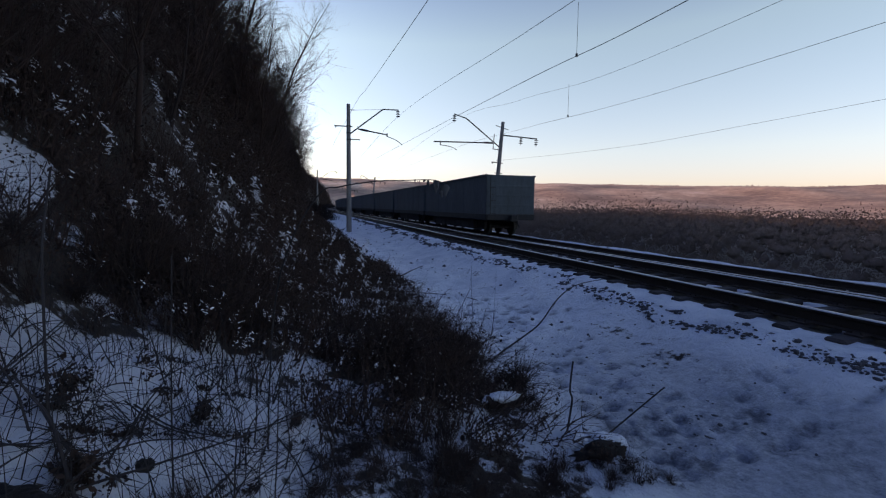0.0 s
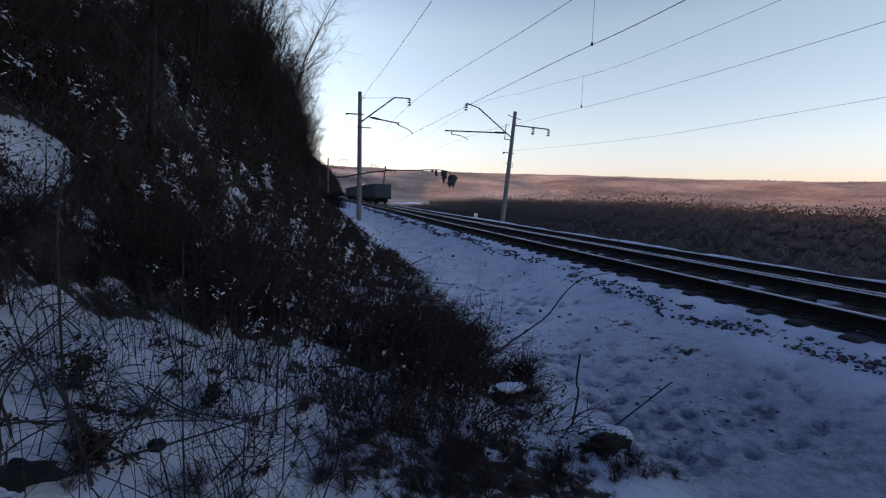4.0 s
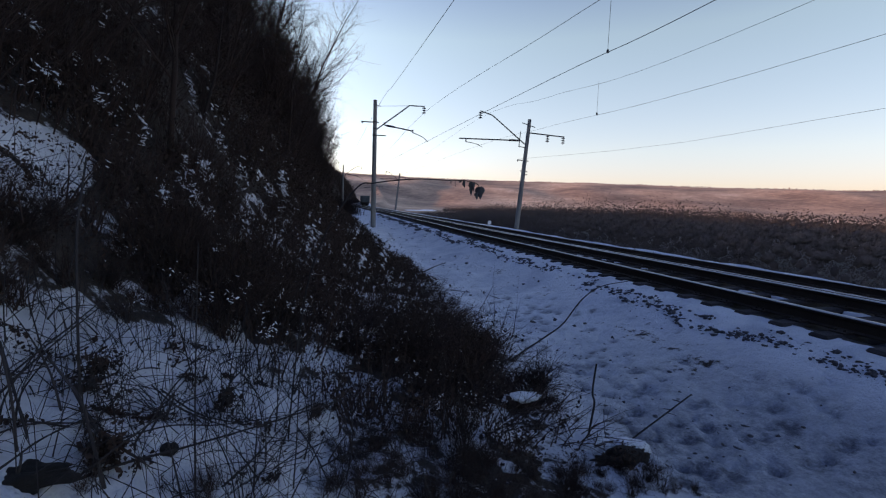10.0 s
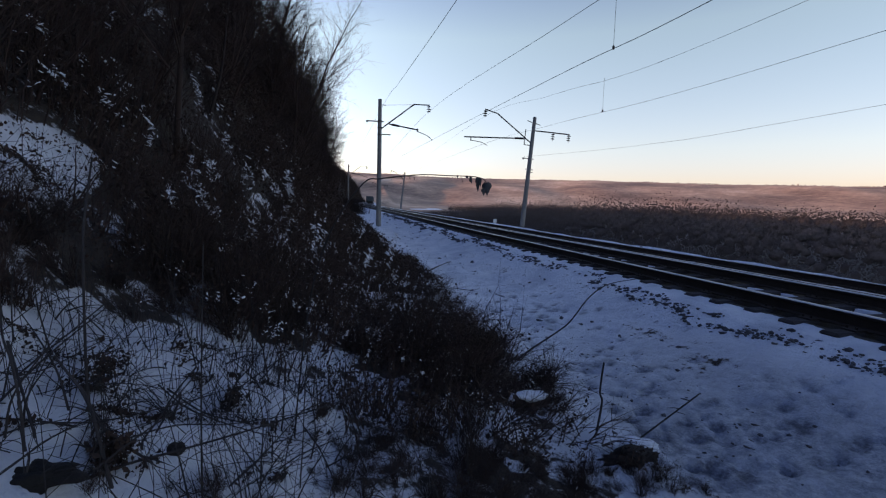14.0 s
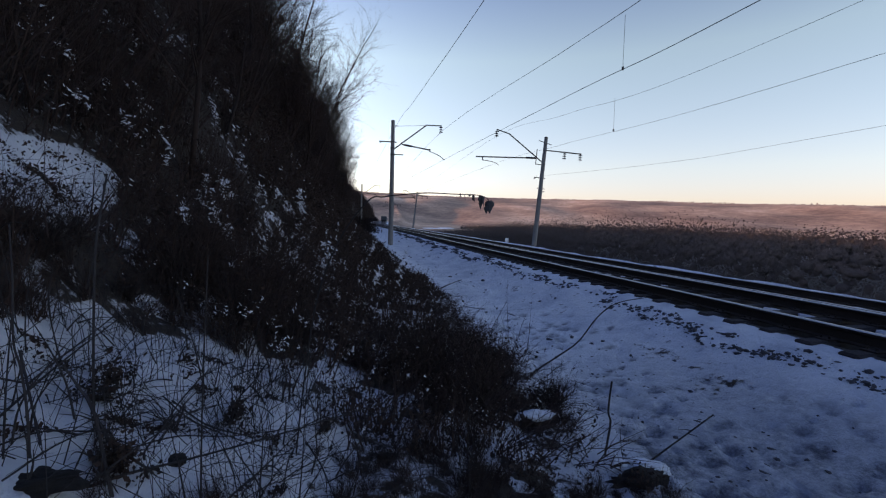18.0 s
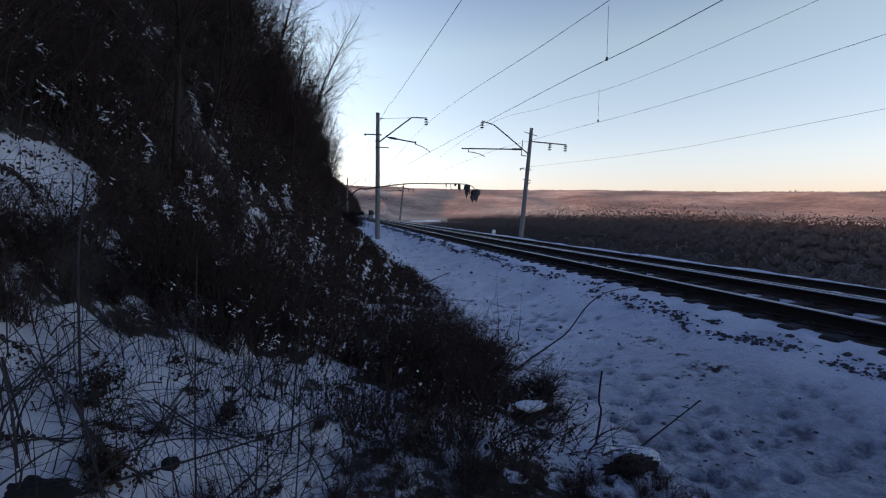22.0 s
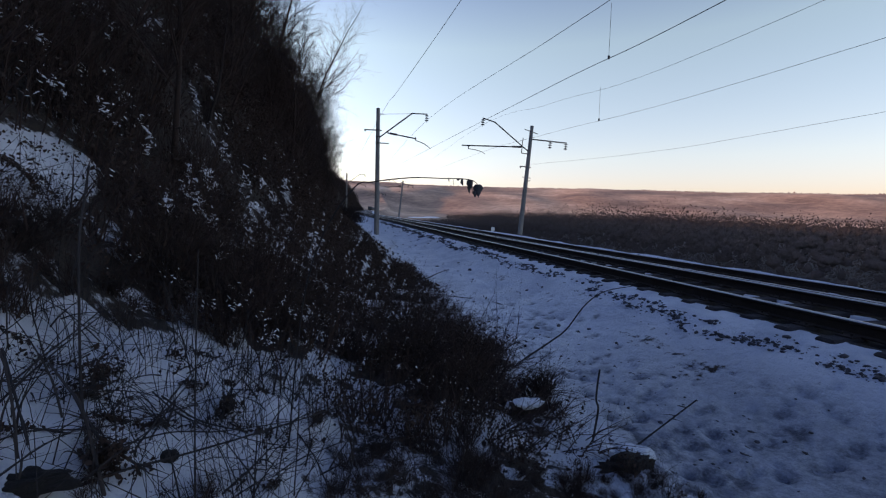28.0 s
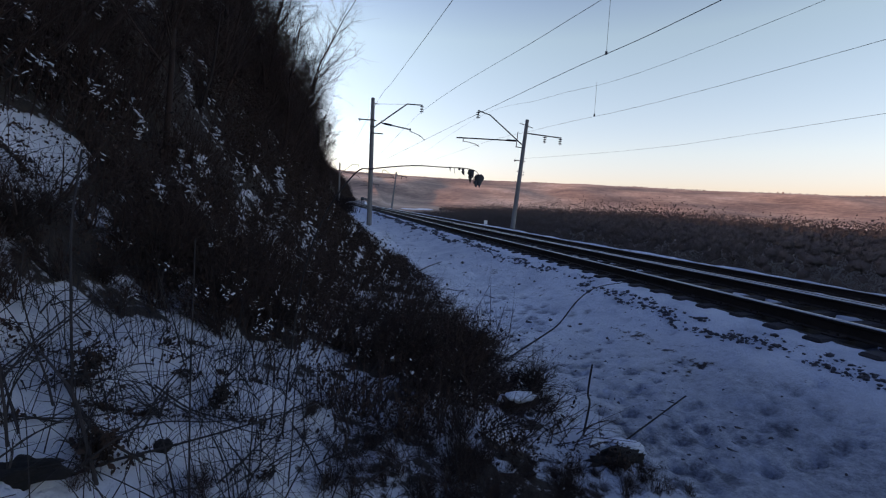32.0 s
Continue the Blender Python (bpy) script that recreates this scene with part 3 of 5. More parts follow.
CONTACT_NEAR = [(8.9, -30, 7.0), (8.45, -8, 6.7), (7.89, 8.4, 6.62), (7.40, 15, 6.68), (6.65, 34.4, 6.95), (5.3, 64, 7.0), (4.4, 95, 6.9)]
wire("dark contact wire above the near track", CONTACT_NEAR, 0.0105)
wire("sagging messenger wire above the near track", [(9.0, -30, 8.6), (8.5, -12, 8.05), (8.05, 0, 7.97), (7.75, 6, 8.05), (7.47, 12, 8.22), (7.35, 15, 8.37), (6.3, 34.5, 9.05), (5.2, 64, 7.9), (4.2, 95, 8.8)], 0.0095)
wire("contact wire above the far track", [(12.6, -30, 6.4), (11.8, 8.1, 6.1), (10.7, 21.5, 6.3), (10.55, 33.4, 6.7), (9.6, 64, 6.5), (8.6, 93, 6.4)], 0.0060)
wire("thin messenger wire above the far track", [(12.4, -30, 8.6), (11.1, 9.0, 7.2), (10.9, 22, 7.95), (10.4, 33.4, 8.7), (9.5, 64, 7.4), (8.7, 93, 8.2)], 0.0058)
wire("feeder wire on the valley side", [(20.5, -30, 6.2), (17.7, 12, 5.67), (16.6, 22, 5.6), (14.0, 33.4, 5.85)], 0.0060)
wire("wire from the top of the mast along the cutting", [(5.2, -28, 9.3), (4.85, -14, 9.0), (4.5, -5, 8.92), (4.16, 5, 8.91), (3.75, 14.5, 8.98), (3.40, 22, 9.12), (3.13, 28, 9.27), (2.85, 34.4, 9.45), (1.6, 64, 8.7), (0.6, 95, 9.0)], 0.0105)
for x, y, z, top in ((7.63, 11.9, 6.65, 8.2), (10.95, 17.6, 6.2, 7.6)):
    d = empty("dropper", pose(x, y, z))
    tagged(d, "thin dropper clamped between contact and messenger wire", "dropper", "droppers")
    part("hanger", rod(bmesh.new(), (0, 0, 0), (0, 0, top - z), 0.006, n=5), M_WIRE, d)
    part("clip", rod(bmesh.new(), (0, 0, -0.03), (0, 0, 0.06), 0.035, n=6), M_STEEL, d)


# ---- train ----
WAGON_PITCH = 13.92
TRAIN_REAR, TRAIN_SPEED = 22.2, 13.3


def wheelset(name, parent, y):
    w = empty(name, pose(0, y, 0.475))
    w.parent = parent
    bm = bmesh.new()
    rod(bm, (-0.80, 0, 0), (0.80, 0, 0), 0.08, n=8)
    part("axle", bm, M_UNDER, w)
    for s in (-1, 1):
        bm = bmesh.new()
        rod(bm, (s * 0.72, 0, 0), (s * 0.85, 0, 0), 0.475, 0.46, 24)
        rod(bm, (s * 0.69, 0, 0), (s * 0.72, 0, 0), 0.50, 0.50, 24)
        part("wheel", bm, M_UNDER, w)
    return w


def build_wagon():
    """An open freight wagon, 3.48 m above the rail; y runs towards the head of the train."""
    g = tagged(empty("gondola_wagon"), "dark open freight wagon with ribbed steel sides", "freight wagon", "wagons of the departing train")
    L, W = 13.35, 3.08
    bm = bmesh.new()
    for s in (-1, 1):
        box(bm, s * (W / 2 - 0.06), -L / 2, 1.25, s * (W / 2 - 0.10), L / 2, 3.40)
    part("side_wall", bm, M_WAGON, g)
    for s in (-1, 1):
        for k in range(8):
            y = -L / 2 + 0.1 + k * (L - 0.2) / 7
            part("side_post", box(bmesh.new(), s * (W / 2 - 0.06), y - 0.045, 1.15, s * (W / 2 - 0.045), y + 0.045, 3.42, 0.004), M_WAGON, g)
        part("top_rail", box(bmesh.new(), s * (W / 2 - 0.12), -L / 2, 3.38, s * (W / 2 + 0.02), L / 2, 3.48, 0.015), M_WAGON, g)
        part("side_sill", box(bmesh.new(), s * (W / 2 - 0.16), -L / 2, 0.92, s * (W / 2 - 0.02), L / 2, 1.26, 0.015), M_UNDER, g)
    for s in (-1, 1):
        y = s * (L / 2 - 0.05)
        end = part("end_wall", box(bmesh.new(), -W / 2 + 0.1, y - 0.04, 1.25, W / 2 - 0.1, y + 0.04, 3.46), M_WAGON, g)
        for z in (1.75, 2.3, 2.85):
            part("end_rib", box(bmesh.new(), -W / 2 + 0.12, y + s * 0.04, z - 0.05, W / 2 - 0.12, y + s * 0.06, z + 0.05, 0.006), M_WAGON, end)
        part("headstock", box(bmesh.new(), -1.45, s * (L / 2 - 0.2), 0.92, 1.45, s * (L / 2 + 0.06), 1.26, 0.02), M_UNDER, g)
        bm = box(bmesh.new(), -0.13, s * (L / 2), 0.94, 0.13, s * (L / 2 + 0.42), 1.16, 0.02)
        box(bm, -0.22, s * (L / 2 + 0.34), 0.86, 0.22, s * (L / 2 + 0.555), 1.24, 0.04)
        part("coupler", bm, M_UNDER, g)
        tube("brake_hose", spline([(0.35, s * (L / 2 + 0.05), 0.95), (0.38, s * (L / 2 + 0.3), 0.62), (0.30, s * (L / 2 + 0.5), 0.55)], 4), 0.03, 0.03, M_UNDER, g)
        ladder = part("ladder", rod(bmesh.new(), (s * 1.28, s * (L / 2 + 0.08), 1.2), (s * 1.28, s * (L / 2 + 0.08), 3.35), 0.018, n=6), M_UNDER, g)
        for k in range(6):
            part("rung", rod(bmesh.new(), (s * 1.28, s * (L / 2 + 0.08), 1.3 + 0.36 * k), (s * 0.95, s * (L / 2 + 0.08), 1.3 + 0.36 * k), 0.014, n=5), M_UNDER, ladder)
    part("floor", box(bmesh.new(), -W / 2 + 0.1, -L / 2 + 0.1, 1.2, W / 2 - 0.1, L / 2 - 0.1, 1.28), M_UNDER, g)
    part("centre_sill", box(bmesh.new(), -0.25, -L / 2, 0.85, 0.25, L / 2, 1.2, 0.02), M_UNDER, g)
    # added dark boxes that fill the shaded space below the floor
    for k in range(7):
        x0 = -L / 2 + 2.92 + k * 1.16
        bm = bmesh.new()
        v = [bm.verts.new(p) for p in ((-1.40, x0 - 0.56, 1.2), (1.40, x0 - 0.56, 1.2), (1.40, x0 + 0.56, 1.2), (-1.40, x0 + 0.56, 1.2), (-1.30, x0 - 0.54, 0.34), (1.30, x0 - 0.54, 0.34), (1.30, x0 + 0.54, 0.34), (-1.30, x0 + 0.54, 0.34))]
        for f in ((0, 1, 5, 4), (1, 2, 6, 5), (2, 3, 7, 6), (3, 0, 4, 7), (4, 5, 6, 7)):
            bm.faces.new([v[i] for i in f])
        part("hatch", bm, M_UNDER, g)
    for s in (-1, 1):
        yc = s * 4.33
        for q in (-1, 1):
            bm = bmesh.new()
            x = q * 1.02
            box(bm, x - 0.08, yc - 1.2, 0.48, x + 0.08, yc + 1.2, 0.86, 0.03)
            box(bm, x - 0.09, yc - 0.5, 0.26, x + 0.09, yc + 0.5, 0.92, 0.05)
            for w in (-0.925, 0.925):
                box(bm, x - 0.1, yc + w - 0.19, 0.33, x + 0.1, yc + w + 0.19, 0.68, 0.05)
            part("bogie_frame", bm, M_UNDER, g)
        part("bolster", box(bmesh.new(), -1.2, yc - 0.22, 0.6, 1.2, yc + 0.22, 0.86, 0.03), M_UNDER, g)
        for w in (-0.925, 0.925):
            wheelset("wheelset", g, yc + w)
    part("brake_cylinder", rod(bmesh.new(), (0.6, -0.6, 0.98), (0.6, 0.5, 0.98), 0.17, n=12), M_UNDER, g)
    return g


wagons = [build_wagon()]
for k in range(25):
    wagons.append(copy_thing(wagons[0], pose(0, 0, 0)))
tagged(wagons[0], "dark ribbed freight wagon, the last of a departing train")


def on_track(s):
    """The pose on the far track at s metres along y."""
    x0, x1 = FAR_MID + float(shift(s - 4.3)), FAR_MID + float(shift(s + 4.3))
    return pose((x0 + x1) / 2, s, FAR_TOP + float(rise(s)), math.degrees(RISE) if s > 20 else 0, 0, -math.degrees(math.atan2(x1 - x0, 8.6)))


# ---- plants ----
def stem_batch(rng, base, way, length, r, bends=3, droop=0.25, twigs=3, twig_len=0.35):
    """Many bending stems with side twigs at once, as rows of segments."""
    p, d = np.array(base, float), np.array(way, float)
    n = len(p)
    length, r = np.broadcast_to(length, (n,))[:, None], np.broadcast_to(r, (n,))[:, None]
    d /= np.linalg.norm(d, axis=1)[:, None]
    out = []
    for k in range(bends):
        q = p + d * length / bends
        r0, r1 = r * (1 - 0.75 * k / bends), r * (1 - 0.75 * (k + 1) / bends)
        out.append(np.hstack([p, q, r0, r1]))
        for _ in range(twigs if k else max(0, twigs - 2)):
            s = p + (q - p) * rng.uniform(0.2, 1, (n, 1))
            w = d + rng.normal(0, 0.55, (n, 3))
            w /= np.linalg.norm(w, axis=1)[:, None]
            out.append(np.hstack([s, s + w * length * twig_len * rng.uniform(0.4, 1, (n, 1)), r1 * 0.6, r1 * 0.2]))
        p = q
        d = d + rng.normal(0, 0.16, (n, 3))
        d[:, 2] -= droop * rng.uniform(0, 1, n)
        d /= np.linalg.norm(d, axis=1)[:, None]
    return np.concatenate(out, axis=0)


def ribbons(segs):
    """Fine distant twigs: one tapering blade for each row of (p0, p1, r0, r1)."""
    p0, p1, r0, r1 = segs[:, 0:3], segs[:, 3:6], segs[:, 6:7], segs[:, 7:8]
    d = p1 - p0
    w = np.cross(d, np.stack([d[:, 1] + 0.3, -d[:, 2], d[:, 0]], axis=1) + np.array([[0.4, 0.9, 0.0]]))
    w[:, 2] *= 0.3
    w /= np.linalg.norm(w, axis=1)[:, None] + 1e-9
    v = np.stack([p0 - w * r0, p0 + w * r0, p1 + w * r1, p1 - w * r1], axis=1).reshape(-1, 3)
    return v, np.arange(len(v)).reshape(-1, 4)


def leaf_quads(rng, centres, size):
    """Small creased leaves at random turns."""
    n = len(centres)
    a = rng.normal(0, 1, (n, 3))
    a /= np.linalg.norm(a, axis=1)[:, None]
    b = np.cross(a, rng.normal(0, 1, (n, 3)))
    b /= np.linalg.norm(b, axis=1)[:, None] + 1e-9
    c = np.cross(a, b)
    s = size * rng.uniform(0.5, 1.3, (n, 1))
    v = np.stack([centres - a * s, centres + b * s * 0.55 + c * s * 0.2, centres + a * s, centres - b * s * 0.55 + c * s * 0.2], axis=1)
    return v.reshape(-1, 3), np.arange(n * 4).reshape(-1, 4)


def shrub_variant(seed, tall, stems, leaves, spread):
    rng = np.random.RandomState(seed)
    a, lean = rng.uniform(0, 2 * math.pi, stems), rng.uniform(0.15, spread, stems)
    root = np.stack([rng.normal(0, 0.06, stems), rng.normal(0, 0.06, stems), np.full(stems, -0.05)], axis=1)
    segs = stem_batch(rng, root, np.stack([np.cos(a) * lean, np.sin(a) * lean, np.ones(stems)], axis=1), tall * rng.uniform(0.5, 1.15, stems), 0.007, 3, 0.35, 4, 0.42)
    sh = tagged(empty("shrub"), "low bare shrub, tangled dark twigs with withered leaves, on snowy bank", "shrub", "brush on the bank")
    v, f = sticks(segs)
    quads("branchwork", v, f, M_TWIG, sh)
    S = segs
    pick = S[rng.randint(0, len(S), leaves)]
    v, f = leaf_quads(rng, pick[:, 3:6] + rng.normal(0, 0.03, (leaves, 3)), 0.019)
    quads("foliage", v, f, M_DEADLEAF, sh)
    return sh


def free_of_snow_apron(x, y):
    """True where brush grows: off the snow aprons and the walker's place."""
    return not (float(apron(x, y)) > 0.35 or (x < 0.35 and y < 1.75))


def plant_shrubs():
    rng = np.random.RandomState(5)
    base = [shrub_variant(31, 0.55, 40, 110, 0.9), shrub_variant(32, 0.75, 36, 90, 0.7), shrub_variant(33, 0.45, 44, 120, 1.1),
            shrub_variant(34, 0.95, 30, 80, 0.55), shrub_variant(35, 0.65, 42, 130, 0.9)]
    n, used = 0, 0
    while n < 300:
        y = 1.9 + 9.5 * rng.uniform() ** 1.5
        edge = 1.85 + 0.22 * math.sin(y * 1.7) + (0.28 if y < 5 else 0)
        x = rng.uniform(-3.0, edge)
        if n < 24:                 # the thick fringe at the foot of the bank
            y = rng.uniform(2.3, 4.6)
            x = rng.uniform(0.9 if y < 2.9 else 0.3, 2.2 - 0.15 * abs(y - 3.0))
        elif n < 70:
            y, x = rng.uniform(3.5, 5.0), rng.uniform(-1.7, -0.5)
        elif n < 94:               # dark brush between the two snow aprons
            y = rng.uniform(2.1, 3.6)
            x = rng.uniform(-1.78, -1.45 + 0.5 * max(0, y - 2.5))
        elif n < 226:              # low brown tufts along the foot of the bank
            y = rng.uniform(2.0, 4.4)
            x = rng.uniform(-0.1, 2.35 - 0.1 * abs(y - 3.2)) if y < 2.75 else rng.uniform(0.4, 2.2)
            if n < 140:            # a dark edge below the stump
                y, x = rng.uniform(2.25, 2.62), rng.uniform(0.7, 2.5)
            elif n < 152:          # dead weeds close by
                y, x = rng.uniform(1.62, 1.95), rng.uniform(-1.0, -0.15)
            elif n < 190:          # brush at the edge of the open snow
                y, x = rng.uniform(2.05, 2.7), rng.uniform(-0.2, 1.1)
        if (not free_of_snow_apron(x, y) and not 70 <= n < 94 and not 140 <= n < 190) or (y < 2.8 and rng.uniform() < 0.55 and not 70 <= n < 226) or (1.3 < x < 1.95 and 2.8 < y < 3.62) or (y < 3.3 and x < 0.1 and rng.uniform() < 0.45 and not 70 <= n < 190) or (float(clearing(x, y)) > 0 and rng.uniform() < 0.8 and not 70 <= n < 190):
            continue
        k = rng.uniform(0.6, 1.15) * (0.6 if x > edge - 0.5 else 1.0) * (0.6 if y < 2.8 else 1.0) * (0.6 if x < -1.2 and y < 3.7 else 1.0)
        if 70 <= n < 226:
            k = rng.uniform(0.32, 0.5) if n < 94 else rng.uniform(0.28, 0.55) * (0.6 if y < 2.7 or x > 1.7 else 1.0) * (0.6 if n < 140 else 0.7 if n < 152 else 1.0)
        m = pose(x, y, ground_z(x, y) - 0.02, rng.uniform(-12, 12), rng.uniform(-12, 12) + (18 if x < -1 else 0), rng.uniform(0, 360)) @ Matrix.Diagonal((k, k, k, 1))
        if used < len(base):
            base[used].matrix_basis = m
            used += 1
        else:
            src = base[rng.randint(0, len(base))]
            c = copy_thing(src, m)
            c.matrix_basis = m
        n += 1


plant_shrubs()


def brush_height(u, y):
    """Usual height of the brush: taller up the cutting and farther along."""
    return np.interp(u, (-9, -3, -1, 0.8, 1.6), (2.4, 1.7, 1.1, 0.62, 0.36)) * np.interp(y, (5, 12, 25), (0.55, 0.7, 1.0))


def hillside_brush():
    """Countless brush up the cutting and along its foot, beyond the first metres."""
    rng = np.random.RandomState(6)
    n = 4200
    y = np.concatenate([5 + 115 * rng.uniform(size=n) ** 1.8, rng.uniform(2.2, 6, 520), rng.uniform(2.7, 6, 260)])
    x = np.concatenate([1.5 - 10.5 * rng.uniform(size=n) ** 1.25 + shift(y[:n]), rng.uniform(-4.5, -1.7, 520), rng.uniform(-0.6, 1.9, 260)])
    u = x - shift(y)
    keep = (apron(x, y) < 0.35) & ((clearing(x, y) < 0.0) | (rng.uniform(size=len(x)) < 0.12)) & ~((u > 0.9) & (np.abs(y - 34.5) < 1.0))
    x, y, u = x[keep], y[keep], u[keep]
    z = height(x, y)
    tall = brush_height(u, y) * rng.uniform(0.6, 1.25, len(x)) * np.where((y < 3.3) & (x < -1.4), 0.6, 1.0) * np.where((y < 5.2) & (x < -1.4) & (x > -2.4), 0.6, 1.0)
    segs = []
    for j in range(7):
        pick = np.ones(len(x), bool) if j < 4 else y < 40
        X, Y, Z, T, U = x[pick], y[pick], z[pick], tall[pick], u[pick]
        m = len(X)
        a, lean = rng.uniform(0, 2 * math.pi, m), rng.uniform(0.1, 0.6, m)
        root = np.stack([X + rng.normal(0, 0.12, m), Y + rng.normal(0, 0.12, m), Z - 0.05], axis=1)
        way = np.stack([np.cos(a) * lean + 0.25 * (U < 0), np.sin(a) * lean, np.ones(m)], axis=1)
        segs.append(stem_batch(rng, root, way, T * rng.uniform(0.6, 1.1, m), 0.006 + 0.004 * T, 2, 0.25, 4, 0.45))
    # wisps that droop out over the snow along the foot of the bank
    m = 420
    wy = 2.8 + 11 * rng.uniform(size=m) ** 1.3
    wx = rng.uniform(1.0, 1.95, m) + shift(wy)
    way = np.stack([rng.uniform(0.3, 1.3, m), rng.normal(0, 0.6, m), rng.uniform(0.25, 0.9, m)], axis=1)
    segs.append(stem_batch(rng, np.stack([wx, wy, height(wx, wy) + 0.05], axis=1), way, rng.uniform(0.25, 0.6, m), 0.0055, 3, 0.45, 4, 0.45))
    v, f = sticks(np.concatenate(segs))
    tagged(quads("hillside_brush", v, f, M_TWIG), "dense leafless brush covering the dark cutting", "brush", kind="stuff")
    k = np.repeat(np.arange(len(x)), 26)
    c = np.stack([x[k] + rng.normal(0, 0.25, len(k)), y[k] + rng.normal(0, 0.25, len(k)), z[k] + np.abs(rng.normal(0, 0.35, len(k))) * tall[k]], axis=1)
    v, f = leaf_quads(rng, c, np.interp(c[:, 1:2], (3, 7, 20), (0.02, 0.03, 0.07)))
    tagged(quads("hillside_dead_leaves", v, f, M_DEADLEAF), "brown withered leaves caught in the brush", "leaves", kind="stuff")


hillside_brush()


def brush_cushions():
    """Dense dark cushions of fine twigs and withered leaves, with gaps of snow between them."""
    rng = np.random.RandomState(48)
    m = 1500
    y = np.concatenate([2.6 + 11 * rng.uniform(size=m) ** 1.4, rng.uniform(2.6, 5.5, 110)])
    u = np.concatenate([2.0 - 6.0 * rng.uniform(size=m) ** 1.1, rng.uniform(0.2, 1.9, 110)])
    x = u + shift(y)
    keep = (apron(x, y) < 0.05) & (clearing(x, y) < -0.13) & ~((x > 1.25) & (x < 2.0) & (y > 2.75) & (y < 3.65))
    x, y, u = x[keep], y[keep], u[keep]
    base, tall = height(x, y), brush_height(u, y)
    k = np.repeat(np.arange(len(x)), 80)
    d = rng.normal(0, 1, (len(k), 3))
    d *= (rng.uniform(0, 1, len(k)) ** 0.4 / np.linalg.norm(d, axis=1))[:, None]
    size = (0.16 + 0.010 * y) * rng.uniform(0.7, 1.25, len(x))
    c = np.stack([x[k] + d[:, 0] * size[k], y[k] + d[:, 1] * size[k], base[k] + tall[k] * 0.45 + d[:, 2] * np.minimum(size, tall * 0.5)[k]], axis=1)
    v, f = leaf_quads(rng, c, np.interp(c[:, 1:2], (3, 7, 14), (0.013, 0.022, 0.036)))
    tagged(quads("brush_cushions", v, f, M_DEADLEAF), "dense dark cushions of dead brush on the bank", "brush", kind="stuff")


brush_cushions()


def tree_variant(seed, tall, limbs, lean, fine=5, material=None, r=0.07):
    """A bare tree: tapered trunk, limbs and a crown of fine twigs."""
    rng = np.random.RandomState(seed)
    trunk, crown = [], []
    p, d = np.zeros(3), np.array([lean, 0, 1.0])
    d /= np.linalg.norm(d)
    n = 7
    pts = [p.copy() - d * 0.3]
    for k in range(n):
        p = p + d * tall / n
        pts.append(p.copy())
        d = d + rng.normal(0, 0.07, 3)
        d[2] = abs(d[2])
        d /= np.linalg.norm(d)
    for k in range(n):
        trunk.append((*pts[k], *pts[k + 1], r * (1 - 0.9 * k / n), r * (1 - 0.9 * (k + 1) / n)))
    for j in range(limbs):
        h = rng.uniform(0.22, 0.98)
        k = min(n - 1, int(h * n))
        s = pts[k] + (pts[k + 1] - pts[k]) * (h * n - k)
        a = rng.uniform(0, 2 * math.pi)
        w = np.array([math.cos(a), math.sin(a), rng.uniform(0.6, 1.5)])
        ln = tall * (0.16 + 0.26 * (1 - h)) * rng.uniform(0.7, 1.2)
        rr = r * (1 - 0.88 * h) * 0.5
        q, e = s.copy(), w / np.linalg.norm(w)
        for b in range(3):
            t = q + e * ln / 3
            crown.append((*q, *t, rr * (1 - b / 3.4), rr * (1 - (b + 1) / 3.4)))
            for c in range(fine):
                s2 = q + (t - q) * rng.uniform(0, 1)
                w2 = e + rng.normal(0, 0.5, 3)
                w2 /= np.linalg.norm(w2)
                l2 = ln * rng.uniform(0.2, 0.45)
                e2 = s2 + w2 * l2
                crown.append((*s2, *e2, rr * 0.28, rr * 0.10))
                for g in range(2):
                    w3 = w2 + rng.normal(0, 0.6, 3)
                    w3 /= np.linalg.norm(w3)
                    s3 = s2 + (e2 - s2) * rng.uniform(0.3, 1)
                    crown.append((*s3, *(s3 + w3 * l2 * 0.6), rr * 0.15, rr * 0.07))
            q = t
            e = e + rng.normal(0, 0.2, 3) + np.array([0, 0, 0.1])
            e /= np.linalg.norm(e)
    return trunk, crown


def tree_thing(seed, tall, limbs, lean, fine, label, group, material, r):
    trunk, crown = tree_variant(seed, tall, limbs, lean, fine, material, r)
    t = tagged(empty("bare_tree"), label, "tree", group)
    v, f = sticks(trunk, 6)
    quads("trunk", v, f, material, t)
    v, f = sticks(crown, 3)
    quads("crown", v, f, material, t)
    return t


